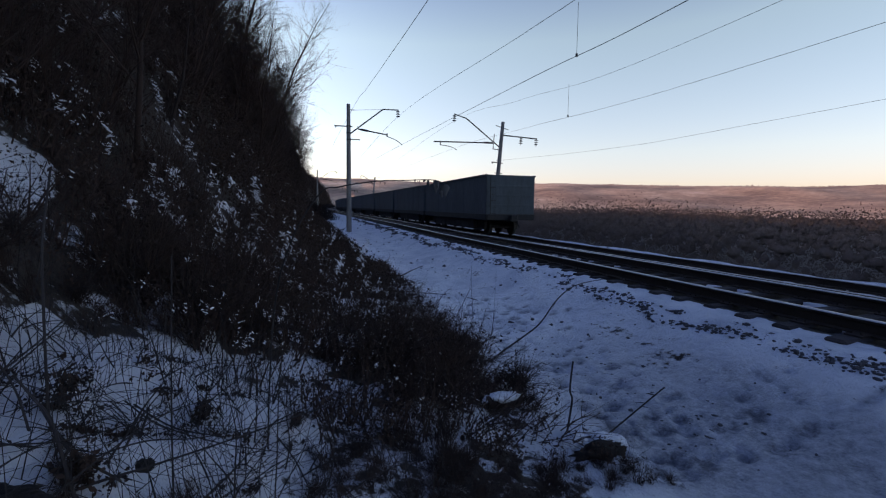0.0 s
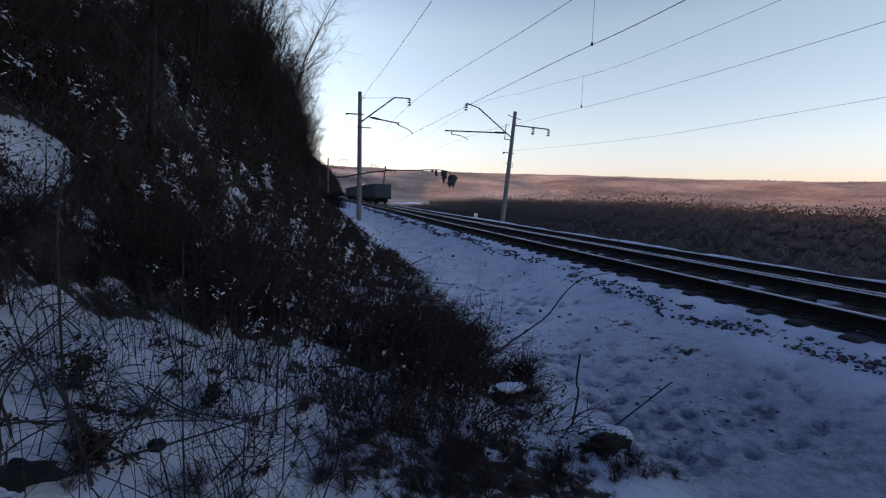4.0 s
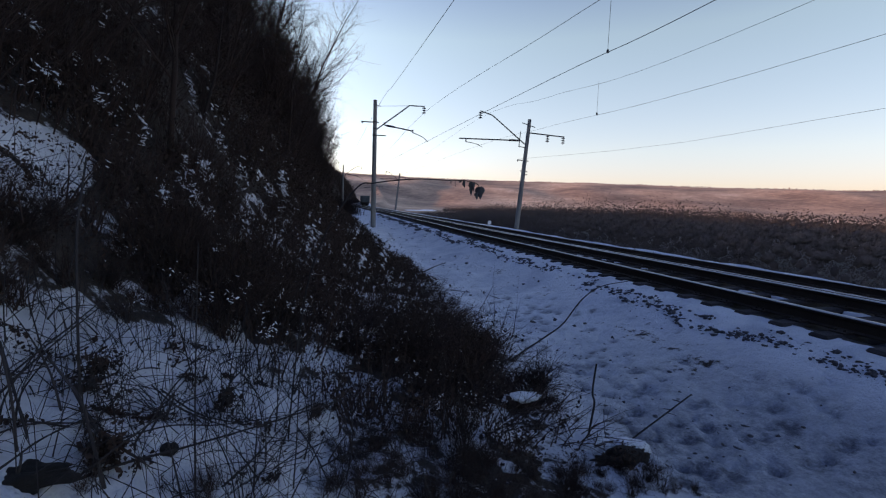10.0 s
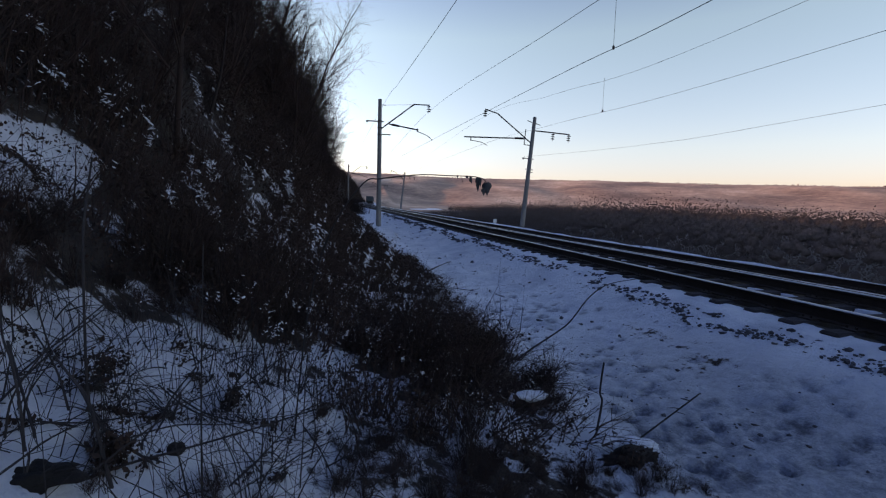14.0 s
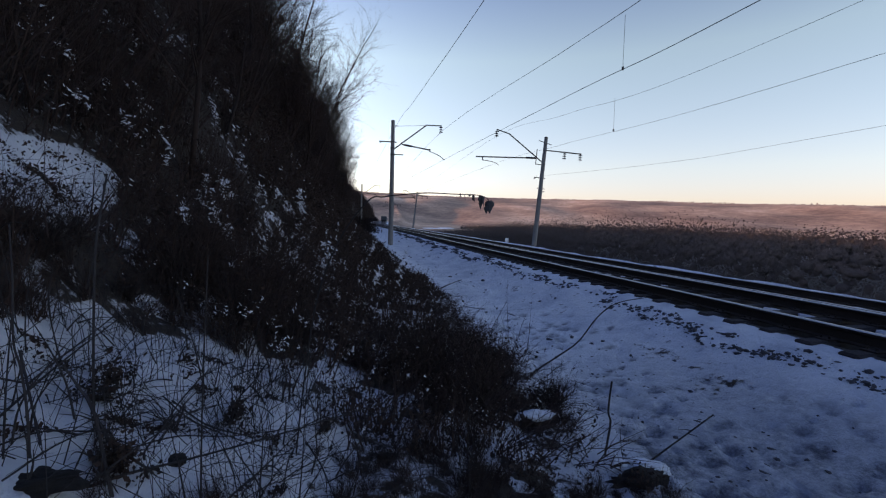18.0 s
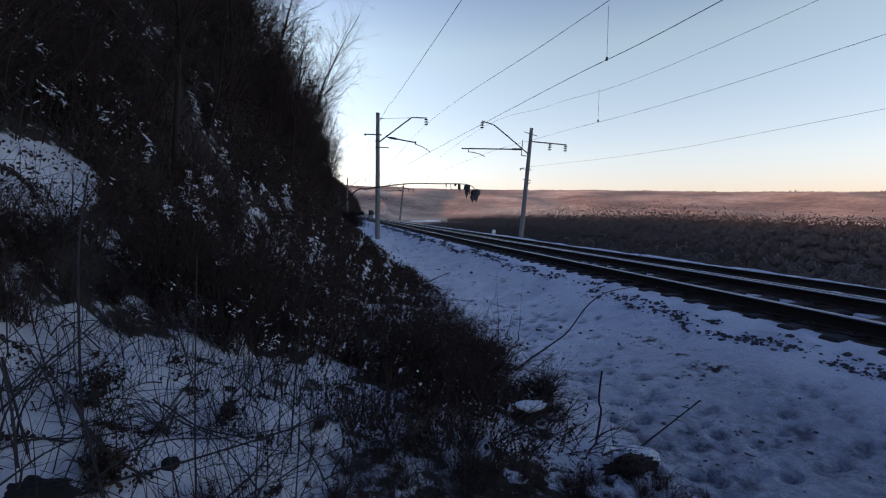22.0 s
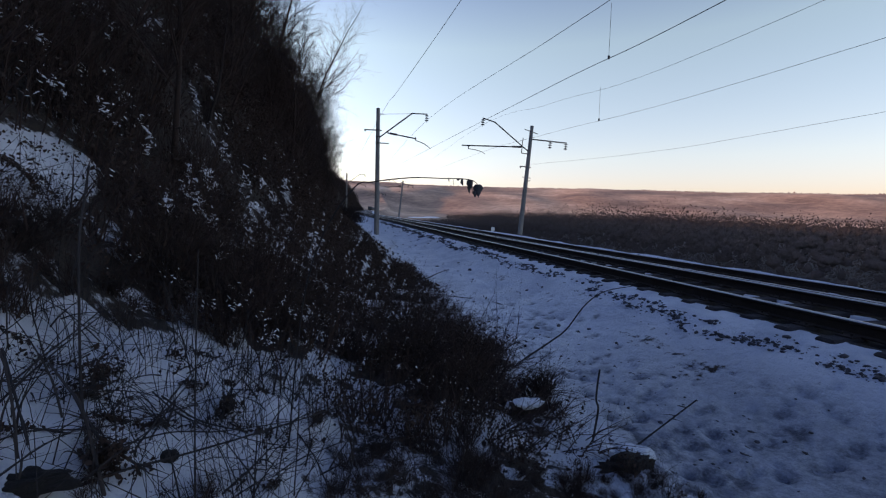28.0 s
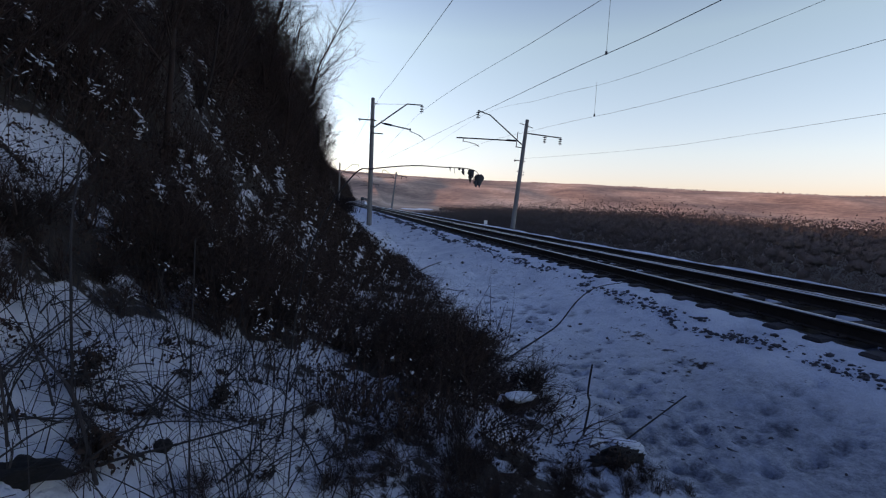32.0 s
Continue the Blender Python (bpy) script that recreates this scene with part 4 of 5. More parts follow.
def plant_trees():
    rng = np.random.RandomState(8)
    lab = "slender leafless young tree leaning out from the dark cutting"
    kinds = [tree_thing(51, 5.2, 22, 0.25, 6, lab, "trees on the cutting", M_TWIG, 0.05), tree_thing(52, 6.2, 26, 0.15, 6, lab, "trees on the cutting", M_TWIG, 0.06),
             tree_thing(53, 4.2, 24, 0.35, 7, lab, "trees on the cutting", M_TWIG, 0.045), tree_thing(54, 5.0, 30, 0.1, 7, lab, "trees on the cutting", M_TWIG, 0.055)]
    n = 0
    for k in range(238):
        y = 5.5 + 95 * (k / 150) ** 1.5 + rng.uniform(-0.6, 0.6) if k < 150 else rng.uniform(28, 130)
        u = rng.uniform(-6.5, -1.9) if y < 14 else rng.uniform(-6.0, -1.3)
        x = u + float(shift(y))
        if k >= 150:
            u = rng.uniform(-3.2, -1.0)
        if k >= 200:
            y = 11 + 24 * rng.uniform() ** 1.2
            u = rng.uniform(-2.8, -1.6) + 0.012 * y
        x = u + float(shift(y))
        s = rng.uniform(0.6, 1.05) * np.interp(u, (-6, -1.5), (1.1, 0.8)) * (1.15 if k >= 150 else 1.0)
        m = pose(x, y, ground_z(x, y), rng.uniform(-6, 6), rng.uniform(-4, 10), rng.uniform(-50, 50)) @ Matrix.Diagonal((s, s, s, 1))
        if n < len(kinds):
            kinds[n].matrix_basis = m
        else:
            c = copy_thing(kinds[rng.randint(0, 4)], m)
            c.matrix_basis = m
        n += 1


plant_trees()
sapling = tree_thing(58, 6.9, 24, 0.46, 5, "leafless sapling reaching out from the cutting against the sky", "trees on the cutting", M_TWIG, 0.065)
sapling.matrix_basis = pose(-2.3, 20.0, ground_z(-2.3, 20.0), 0, 0, 8)


def far_cutting_woods():
    """Woods on the cutting where it runs on round the bend."""
    rng = np.random.RandomState(10)
    n = 4200
    y = np.concatenate([60 + 440 * rng.uniform(size=3300) ** 1.2, rng.uniform(240, 490, 900)])
    u = np.concatenate([2.9 - 30 * rng.uniform(size=3300) ** 1.9, 3.4 - 12 * rng.uniform(size=900) ** 1.3])
    x = u + shift(y)
    z = height(x, y) - 0.1
    T = np.interp(u, (-30, -4, 0.3, 2.9), (6, 5, 3.4, 1.8)) * rng.uniform(0.6, 1.1, n) * np.interp(y, (200, 300), (1.0, 1.5))
    segs = []
    for j in range(3):
        a = rng.uniform(0, 2 * math.pi, n)
        root = np.stack([x + rng.normal(0, 0.5, n), y + rng.normal(0, 0.5, n), z], axis=1)
        segs.append(stem_batch(rng, root, np.stack([np.cos(a) * 0.3 + 0.15, np.sin(a) * 0.3, np.ones(n)], axis=1), T * rng.uniform(0.7, 1, n), 0.02 + 0.008 * T, 3, 0.0, 6, 0.4))
    v, f = ribbons(np.concatenate(segs))
    tagged(quads("far_cutting_woods", v, f, M_TWIG), "dark bare woods on the cutting beyond the bend", "woods", kind="stuff")


far_cutting_woods()


def blobs(name, spots, material, seed, flat=0.45, uneven=(0.6, 1.35)):
    """Small uneven lumps joined in one mesh; spots are (x, y, z, size)."""
    rng = np.random.RandomState(seed)
    bm = bmesh.new()
    bmesh.ops.create_icosphere(bm, subdivisions=1, radius=1.0)
    base = np.array([v.co for v in bm.verts])
    tri = np.array([[v.index for v in f.verts] for f in bm.faces])
    bm.free()
    nv = len(base)
    S = np.array(spots)
    n = len(S)
    a = rng.uniform(0, 2 * math.pi, n)
    ca, sa = np.cos(a)[:, None], np.sin(a)[:, None]
    B = base[None] * rng.uniform(*uneven, (n, nv, 1))
    sx, sy, sz = rng.uniform(0.7, 1.5, (n, 1)), rng.uniform(0.5, 1.0, (n, 1)), flat * rng.uniform(0.6, 1.3, (n, 1))
    bx, by, bz = B[:, :, 0] * sx, B[:, :, 1] * sy, B[:, :, 2] * sz
    V = np.stack([(bx * ca - by * sa), (bx * sa + by * ca), bz], axis=-1) * S[:, 3][:, None, None] + S[:, None, :3]
    F = (tri[None] + (np.arange(n) * nv)[:, None, None]).reshape(-1, 3)
    me = bpy.data.meshes.new(name)
    me.vertices.add(n * nv)
    me.vertices.foreach_set("co", V.astype(np.float32).ravel())
    me.loops.add(len(F) * 3)
    me.loops.foreach_set("vertex_index", F.astype(np.int32).ravel())
    me.polygons.add(len(F))
    me.polygons.foreach_set("loop_start", np.arange(0, len(F) * 3, 3, dtype=np.int32))
    me.update(calc_edges=True)
    me.materials.append(material)
    me.shade_smooth()
    return new(name, me)


def valley_thicket():
    """Bare woods on the valley floor, and scrub on the bank below the tracks."""
    rng = np.random.RandomState(9)
    lab = "bare grey-brown tree at the near edge of the valley woods"
    kinds = [tree_thing(61, 8.5, 26, 0.05, 6, lab, "trees at the edge of the valley woods", M_BARK, 0.11),
             tree_thing(62, 7.0, 30, 0.0, 6, lab, "trees at the edge of the valley woods", M_BARK, 0.10),
             tree_thing(63, 10.0, 28, 0.03, 6, lab, "trees at the edge of the valley woods", M_BARK, 0.13)]
    n = 0
    for k in range(26):
        y = rng.uniform(10, 170)
        u = rng.uniform(32, 46) + 0.08 * y
        x = u + float(shift(y))
        s = rng.uniform(0.36, 0.5)
        m = pose(x, y, ground_z(x, y) - 0.1, 0, 0, rng.uniform(0, 360)) @ Matrix.Diagonal((s, s, s, 1))
        if n < 3:
            kinds[n].matrix_basis = m
        else:
            copy_thing(kinds[rng.randint(0, 3)], m).matrix_basis = m
        n += 1
    m1, m2, m3 = 2200, 7000, 900                   # scrub on the bank; woods behind; far sunlit scrub
    y = np.concatenate([rng.uniform(-5, 170, m1), rng.uniform(-30, 430, m2), rng.uniform(480, 900, m3)])
    u = np.concatenate([13.9 + 14 * rng.uniform(size=m1) ** 1.4, 26 + 330 * rng.uniform(size=m2) ** 1.3, y[m1 + m2:] * rng.uniform(0.235, 0.55, m3) - shift(y[m1 + m2:])])
    tall = np.concatenate([np.interp(u[:m1], (13.9, 17, 28), (0.6, 1.4, 2.6)) * rng.uniform(0.5, 1.1, m1), np.interp(u[m1:m1 + m2], (26, 34, 60, 330), (6.8, 11.0, 15.8, 17.0)) * rng.uniform(0.86, 1.04, m2), rng.uniform(7, 16, m3)])
    x = u + shift(y)
    z = height(x, y) - 0.1
    # the wood thins out ahead, where the meadows show
    tall = tall * np.where((np.arange(m1 + m2 + m3) < m1 + m2) & (y > 60), np.interp(x / np.maximum(y, 1), (0.17, 0.36), (0.35, 1.0)), 1.0)
    tall = tall * np.where(np.arange(m1 + m2 + m3) >= m1, 0.90 + 0.13 * wave(x, y, 46, 24) + 0.07 * wave(x, y, 15, 25), 1.0)
    # older, taller stands towards the bend
    tall = tall * np.where((np.arange(m1 + m2 + m3) >= m1) & (np.arange(m1 + m2 + m3) < m1 + m2) & (y > 5), np.interp(x / np.maximum(y, 1), (0.36, 0.5, 0.7, 1.0, 1.6), (0.95, 1.0, 1.0, 0.92, 0.84)), 1.0)
    n = len(x)
    segs, cores = [], []
    # the tangled hearts of the crowns, deep in the woods
    for up, wide in ((0.46, 0.075), (0.30, 0.06)):
        pick = np.flatnonzero(u > 58)
        m = len(pick)
        t1 = tall[pick]
        cores.append(np.stack([x[pick] + rng.normal(0, 0.12, m) * t1, y[pick] + rng.normal(0, 0.12, m) * t1, z[pick] + t1 * (up + rng.normal(0, 0.03, m)), t1 * wide], axis=1))
    tagged(blobs("valley_undergrowth", np.concatenate(cores), M_THICKET, 45, 1.0, (0.86, 1.12)), "tangled dark heart of the bare valley woods", "thicket", kind="stuff")
    near = np.flatnonzero(u < 75)
    every = np.arange(n)
    # sprays of fine twigs, too many to tell apart, fill the crowns
    sprays, sizes = [], []
    for j in range(126):
        at = every if j < 15 else near
        m = len(at)
        t1 = tall[at]
        d = rng.normal(0, 1, (m, 3))
        d *= (rng.uniform(0, 1, m) ** 0.33 / np.linalg.norm(d, axis=1))[:, None]
        sprays.append(np.stack([x[at] + d[:, 0] * t1 * 0.36, y[at] + d[:, 1] * t1 * 0.36, z[at] + t1 * (0.47 + d[:, 2] * 0.46)], axis=1))
        sizes.append(t1 * np.interp(u[at], (14, 30, 60, 150), (0.030, 0.0125, 0.0115, 0.036)))
    v, f = leaf_quads(rng, np.concatenate(sprays), np.concatenate(sizes)[:, None])
    tagged(quads("valley_twig_sprays", v, f, M_THICKET), "soft grey-brown mass of bare twigs in the valley", "thicket", kind="stuff")
    rim = np.flatnonzero(u < 50)
    for j in range(36):
        # twigs fill an uneven crown; the near ones are finer and many more
        at = every if j < 5 else rim
        n = len(at)
        x1, y1, z1, t1, u1 = x[at], y[at], z[at], tall[at], u[at]
        d = rng.normal(0, 1, (n, 3))
        d *= (rng.uniform(0, 1, n) ** 0.4 / np.linalg.norm(d, axis=1))[:, None]
        p = np.stack([x1 + d[:, 0] * t1 * 0.42, y1 + d[:, 1] * t1 * 0.42, z1 + t1 * (0.52 + d[:, 2] * 0.46)], axis=1)
        w = d + rng.normal(0, 0.6, (n, 3))
        w /= np.linalg.norm(w, axis=1)[:, None]
        ln = (t1 * rng.uniform(0.03, 0.07, n) * np.interp(u1, (15, 25, 60, 150), (1.6, 0.7, 0.45, 0.5)))[:, None]
        thick = np.interp(u1, (14, 30, 75, 150), (0.0030, 0.0016, 0.0022, 0.0050)) * t1
        segs.append(np.hstack([p, p + w * ln, (thick + 0.002)[:, None], (thick * 0.5 + 0.001)[:, None]]))
    v, f = ribbons(np.concatenate(segs))
    tagged(quads("valley_thicket", v, f, M_THICKET), "dense bare brown woods filling the shaded valley", "thicket", kind="stuff")


valley_thicket()


# ---- snow lumps, stones ----
def ridge_woods():
    """Rows of small trees along the skyline of the far hills."""
    rng = np.random.RandomState(41)
    n = 5200
    side, r = rng.uniform(-0.15, 1.12, n), rng.uniform(2280, 2650, n)
    x, y = 20 + r * np.sin(side), r * np.cos(side)
    keep = wave(x, y, 240, 42) + 0.5 * wave(x, y, 70, 43) > -0.35
    x, y = x[keep], y[keep]
    s = 0.9 + 2.3 * rng.uniform(size=len(x)) ** 1.7
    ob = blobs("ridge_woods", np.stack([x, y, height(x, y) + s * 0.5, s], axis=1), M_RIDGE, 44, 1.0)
    tagged(ob, "distant bare woods along the ridge of the hills", "woods", kind="stuff")


ridge_woods()


def grounded(spots):
    """Spots whose z counts from the ground."""
    S = np.array(spots)
    S[:, 2] += height(S[:, 0], S[:, 1])
    return S


def ragged_flakes(name, spots, material, seed):
    """Thin ragged flakes of snow; spots are (x, y, z, length, width, normal x, normal y, normal z)."""
    rng = np.random.RandomState(seed)
    S = np.array(spots)
    n, k = len(S), 10
    nor = S[:, 5:8] / np.linalg.norm(S[:, 5:8], axis=1)[:, None]
    e = rng.normal(0, 0.85, (n, 3)) + np.array([[0.5, 0.4, -0.8]])
    e -= nor * np.sum(e * nor, axis=1)[:, None]
    e /= np.linalg.norm(e, axis=1)[:, None]
    g = np.cross(nor, e)
    a = np.linspace(0, 2 * math.pi, k, endpoint=False)[None, :] + rng.normal(0, 0.16, (n, k))
    r = rng.uniform(0.2, 1.3, (n, k))
    rim = S[:, None, :3] + e[:, None, :] * (np.cos(a) * r * S[:, 3:4])[:, :, None] + g[:, None, :] * (np.sin(a) * r * S[:, 4:5])[:, :, None]
    low = rim - nor[:, None, :] * (S[:, 4] * 0.35)[:, None, None]
    mid = (S[:, :3] + nor * S[:, 4:5] * 0.25)[:, None, :]
    V = np.concatenate([low, rim, mid], axis=1)
    f = []
    for q in range(k):
        p = (q + 1) % k
        f += [(q, p, k + p), (q, k + p, k + q), (k + q, k + p, 2 * k)]
    F = (np.array(f)[None] + (np.arange(n) * (2 * k + 1))[:, None, None]).reshape(-1, 3)
    me = bpy.data.meshes.new(name)
    me.from_pydata(V.reshape(-1, 3).tolist(), [], F.tolist())
    me.materials.append(material)
    return new(name, me)


# clumps of snow on the boughs: x, y, half width, number of scraps
HIGH_CLUMPS = ((-3.00, 4.94, 0.16, 22), (-2.65, 4.20, 0.07, 10), (-2.56, 4.54, 0.16, 26), (-2.26, 4.16, 0.12, 20), (-2.56, 5.13, 0.10, 14),
               (-2.20, 4.78, 0.17, 34), (-2.35, 5.52, 0.18, 40), (-2.93, 7.78, 0.20, 26), (-2.82, 7.95, 0.12, 16), (-2.86, 6.41, 0.12, 14),
               (-2.50, 8.55, 0.14, 18), (-2.02, 5.24, 0.12, 30), (-2.25, 7.47, 0.24, 40), (-2.33, 8.73, 0.20, 24))
LOW_CLUMPS = ((-1.63, 5.86, 0.22, 90), (-1.72, 5.46, 0.18, 60), (-1.53, 4.35, 0.16, 60), (-1.49, 4.92, 0.18, 70), (-1.78, 7.43, 0.24, 44),
              (-1.46, 7.22, 0.24, 44), (-1.38, 5.06, 0.18, 50), (-1.61, 12.18, 0.40, 40), (-1.18, 9.46, 0.34, 44), (-1.04, 5.32, 0.20, 50),
              (-0.99, 8.44, 0.34, 50), (-1.24, 7.21, 0.22, 44), (-0.40, 6.3, 0.35, 60), (0.30, 7.4, 0.45, 60), (0.9, 9.0, 0.5, 60))


def snow_in_brush():
    rng = np.random.RandomState(13)
    spots = []

    def clump(x, y, lift, half, n, size):
        slant, h0 = rng.uniform(0.2, 1.1), float(height(x, y))
        for j in range(n):
            # strands run down and outwards along the bent boughs
            g = rng.normal(0, 1) * half
            q = rng.normal(0, half * 0.35)
            long = size * (0.22 + 1.0 * rng.uniform() ** 2.4)
            spots.append((x + 0.45 * q, y + g, h0 + lift - 0.55 * g * slant + q, long, long * rng.uniform(0.18, 0.45),
                          0.7 + rng.normal(0, 0.3), -0.55 + rng.normal(0, 0.3), 0.75))

    for rows in (HIGH_CLUMPS, LOW_CLUMPS):
        for x, y, half, n in rows:
            for j in range(3):
                clump(x + rng.normal(0, 0.03), y + rng.normal(0, half * 0.5), 0.55 + rng.normal(0, half * 0.4), half * rng.uniform(0.3, 0.7), n // 3 + 1, 0.010 * y ** 0.85)
    for k in range(330):
        y = 3.2 + 22 * rng.uniform() ** 1.8
        u = 1.9 - 7.2 * rng.uniform() ** 1.35
        x = u + float(shift(y))
        clump(x, y, rng.uniform(0.35, 0.9) * float(brush_height(u, y)), rng.uniform(0.04, 0.16) * (1 + 0.03 * y), rng.randint(2, 12), 0.0065 * y ** 0.85)
    # thin lines of snow lying on the low brush at the foot of the bank
    for k in range(520):
        y = 2.5 + 7.5 * rng.uniform() ** 1.2
        x = rng.uniform(-1.1, 2.0)
        if float(clearing(x, y)) > 0 or k % 5 == 0:
            clump(x, y, rng.uniform(0.3, 1.0) * float(brush_height(x, y)), rng.uniform(0.03, 0.14), rng.randint(5, 18), 0.0055 * y ** 0.8)
    tagged(ragged_flakes("snow_clumps", spots, M_SNOW, 14), "ragged scraps of snow caught in the brush of the cutting", "snow", kind="stuff")


snow_in_brush()


def stones():
    rng = np.random.RandomState(15)
    spots = []
    for k in range(420):
        y = 2.5 + 50 * rng.uniform() ** 1.4
        edge = 4.98 + 0.10 * math.sin(y * 0.9) + 0.07 * math.sin(y * 2.3)
        kind = rng.uniform()
        u = rng.normal(edge, 0.10) if kind < 0.72 else rng.uniform(2.7, 4.9)
        n, along = (rng.randint(2, 16), rng.uniform(0.05, 0.34)) if kind < 0.72 else (rng.randint(1, 4), 0.2)
        for j in range(n):
            px, py = u + rng.normal(0, 0.032) + float(shift(y)), y + rng.normal(0, along)
            s = (0.008 + 0.027 * rng.uniform() ** 1.8) * min(2.6, 1 + 0.05 * y)
            spots.append((px, py, s * 0.1, s))
    for k in range(110):               # clods kicked up where people walk
        s = 0.010 + 0.026 * rng.uniform() ** 1.6
        spots.append((rng.normal(3.0, 0.45), 2.7 + 3.6 * rng.uniform() ** 1.2, -0.2 * s, s))
    tagged(blobs("scattered_stones", grounded(spots), M_BALLAST, 16, 0.6), "dark ballast stones scattered in the trodden snow", "stones", kind="stuff")
    verts, faces = [], []
    beds = []
    for k in range(150):               # one patch for many a bay between the sleepers
        y = 1.0 + 0.55 * (k + 0.5)
        for off, share, sx in ((0.34, 0.7, 0.17), (1.24, 0.4, 0.08), (TRACK_GAP + 0.35, 0.3, 0.12), (TRACK_GAP + 1.32, 0.35, 0.06), (TRACK_GAP + 2.1, 0.5, 0.20)):
            if rng.uniform() < share:
                beds.append((y, NEAR_RAIL + off + rng.normal(0, 0.04), sx * rng.uniform(0.6, 1.15), rng.uniform(0.12, 0.19)))
    for y, u, sx, sy in beds:
        top = (NEAR_TOP if u < NEAR_RAIL + 2.5 else FAR_TOP) - 0.195 + float(rise(y))
        n = 18
        base, ph = len(verts), rng.uniform(0, 6.28, 3)
        rim = []
        for j in range(n):
            a = 2 * math.pi * j / n
            q = 1 + 0.25 * math.sin(2 * a + ph[0]) + 0.18 * math.sin(5 * a + ph[1]) + 0.12 * math.sin(9 * a + ph[2])
            rim.append((math.cos(a) * sx * q, math.sin(a) * sy * q))
        cx = u + float(np.interp(y, TRACK_YS, shift(TRACK_YS)))
        for scale, dz in ((1.0, -0.12), (0.86, 0.0), (0.0, 0.008)):
            verts += [(cx + px * scale, y + py * scale, top + dz) for px, py in rim]
        for r in range(2):
            for j in range(n):
                faces.append((base + r * n + j, base + r * n + (j + 1) % n, base + (r + 1) * n + (j + 1) % n, base + (r + 1) * n + j))
    ob = quads("snow_on_ballast", verts, faces, M_SNOW)
    ob.data.shade_smooth()
    tagged(ob, "thin ragged patches of snow lying between the rails", "snow", kind="stuff")


stones()


# ---- foreground stalks and branches ----
def stalk(name, label, pts, r0, r1, group="dry stalks by the path", twigs=0, seed=0, category="stalk"):
    """One dry stem; twigs: how many fine side twigs it adds to the grass."""
    line = spline(pts, 5)
    if twigs:
        rng = np.random.RandomState(seed)
        P = np.array([tuple(p) for p in line])
        at = rng.randint(len(P) // 4, len(P) - 1, twigs)
        d = P[at + 1] - P[at]
        d /= np.linalg.norm(d, axis=1)[:, None] + 1e-9
        SIDE_TWIGS.append(stem_batch(rng, P[at], d + rng.normal(0, 0.55, (twigs, 3)), rng.uniform(0.06, 0.2, twigs), r1 * 0.8, 2, 0.1, 1, 0.4))
    return tagged(tube(name, line, r0, r1, M_STALK, None, 5), label, category, group)


SIDE_TWIGS = []
stalk("dry_stalk", "tall straight dry stalk rising from the snowy bank", [(-0.566, 1.750, 0.803), (-0.566, 1.750, 0.899), (-0.559, 1.750, 1.212), (-0.547, 1.750, 1.521), (-0.532, 1.750, 1.843)], 0.0045, 0.0020, "dry stalks by the path", 3, 1, "stalk")
stalk("dry_stalk", "tall straight dry stalk rising from the snowy bank", [(-1.064, 2.000, 0.793), (-1.083, 2.040, 1.144), (-1.094, 2.080, 1.551), (-1.102, 2.120, 1.839), (-1.098, 2.160, 2.009), (-1.091, 2.200, 2.171)], 0.0060, 0.0040, "dry stalks by the path", 2, 2, "stalk")
stalk("dry_stalk", "tall straight dry stalk rising from the snowy bank", [(-1.103, 1.700, 1.105), (-1.105, 1.700, 1.284), (-1.133, 1.720, 1.439), (-1.166, 1.740, 1.535), (-1.175, 1.760, 1.750), (-1.191, 1.780, 1.867), (-1.206, 1.800, 1.945)], 0.0050, 0.0020, "dry stalks by the path", 3, 3, "stalk")
stalk("dry_stalk", "bent dry stalk leaning over the snow", [(-0.847, 1.700, 0.940), (-0.850, 1.700, 0.968), (-0.902, 1.750, 1.112), (-0.957, 1.800, 1.252), (-1.029, 1.850, 1.317), (-1.110, 1.900, 1.393)], 0.0080, 0.0040, "dry stalks by the path", 4, 4, "stalk")
stalk("dry_stalk", "long fallen cane across the snow", [(-1.348, 1.800, 1.194), (-1.380, 1.950, 1.200), (-1.279, 2.100, 1.326), (-1.216, 2.250, 1.410), (-1.154, 2.400, 1.498)], 0.0050, 0.0030, "dry stalks by the path", 3, 5, "stalk")
stalk("dry_stalk", "long fallen cane across the snow", [(-0.955, 1.650, 1.010), (-0.838, 1.780, 0.994), (-0.686, 1.910, 0.963), (-0.446, 2.040, 0.957), (-0.208, 2.170, 0.958), (0.165, 2.300, 0.998)], 0.0065, 0.0030, "dry stalks by the path", 5, 6, "stalk")
stalk("dry_stalk", "leaning dry stalk beside the snow patch", [(-0.826, 1.900, 0.965), (-0.825, 1.900, 1.020), (-0.789, 1.967, 1.079), (-0.743, 2.033, 1.165), (-0.679, 2.100, 1.248)], 0.0050, 0.0030, "dry stalks by the path", 1, 7, "stalk")
stalk("dry_stalk", "leaning dry stalk beside the snow patch", [(-0.876, 2.200, 1.133), (-0.764, 2.150, 1.053), (-0.627, 2.100, 0.997), (-0.424, 2.050, 0.936), (-0.271, 2.000, 0.918)], 0.0040, 0.0020, "dry stalks by the path", 3, 8, "stalk")
stalk("dry_stalk", "short dark dead stalk in snow", [(-1.281, 2.900, 1.073), (-1.271, 2.900, 1.224), (-1.259, 2.900, 1.371)], 0.0110, 0.0070, "dry stalks by the path", 0, 9, "stalk")
stalk("dry_stalk", "short dry stalk standing in snow", [(-0.806, 2.100, 0.944), (-0.786, 2.125, 1.026), (-0.768, 2.150, 1.088)], 0.0080, 0.0050, "dry stalks by the path", 1, 10, "stalk")
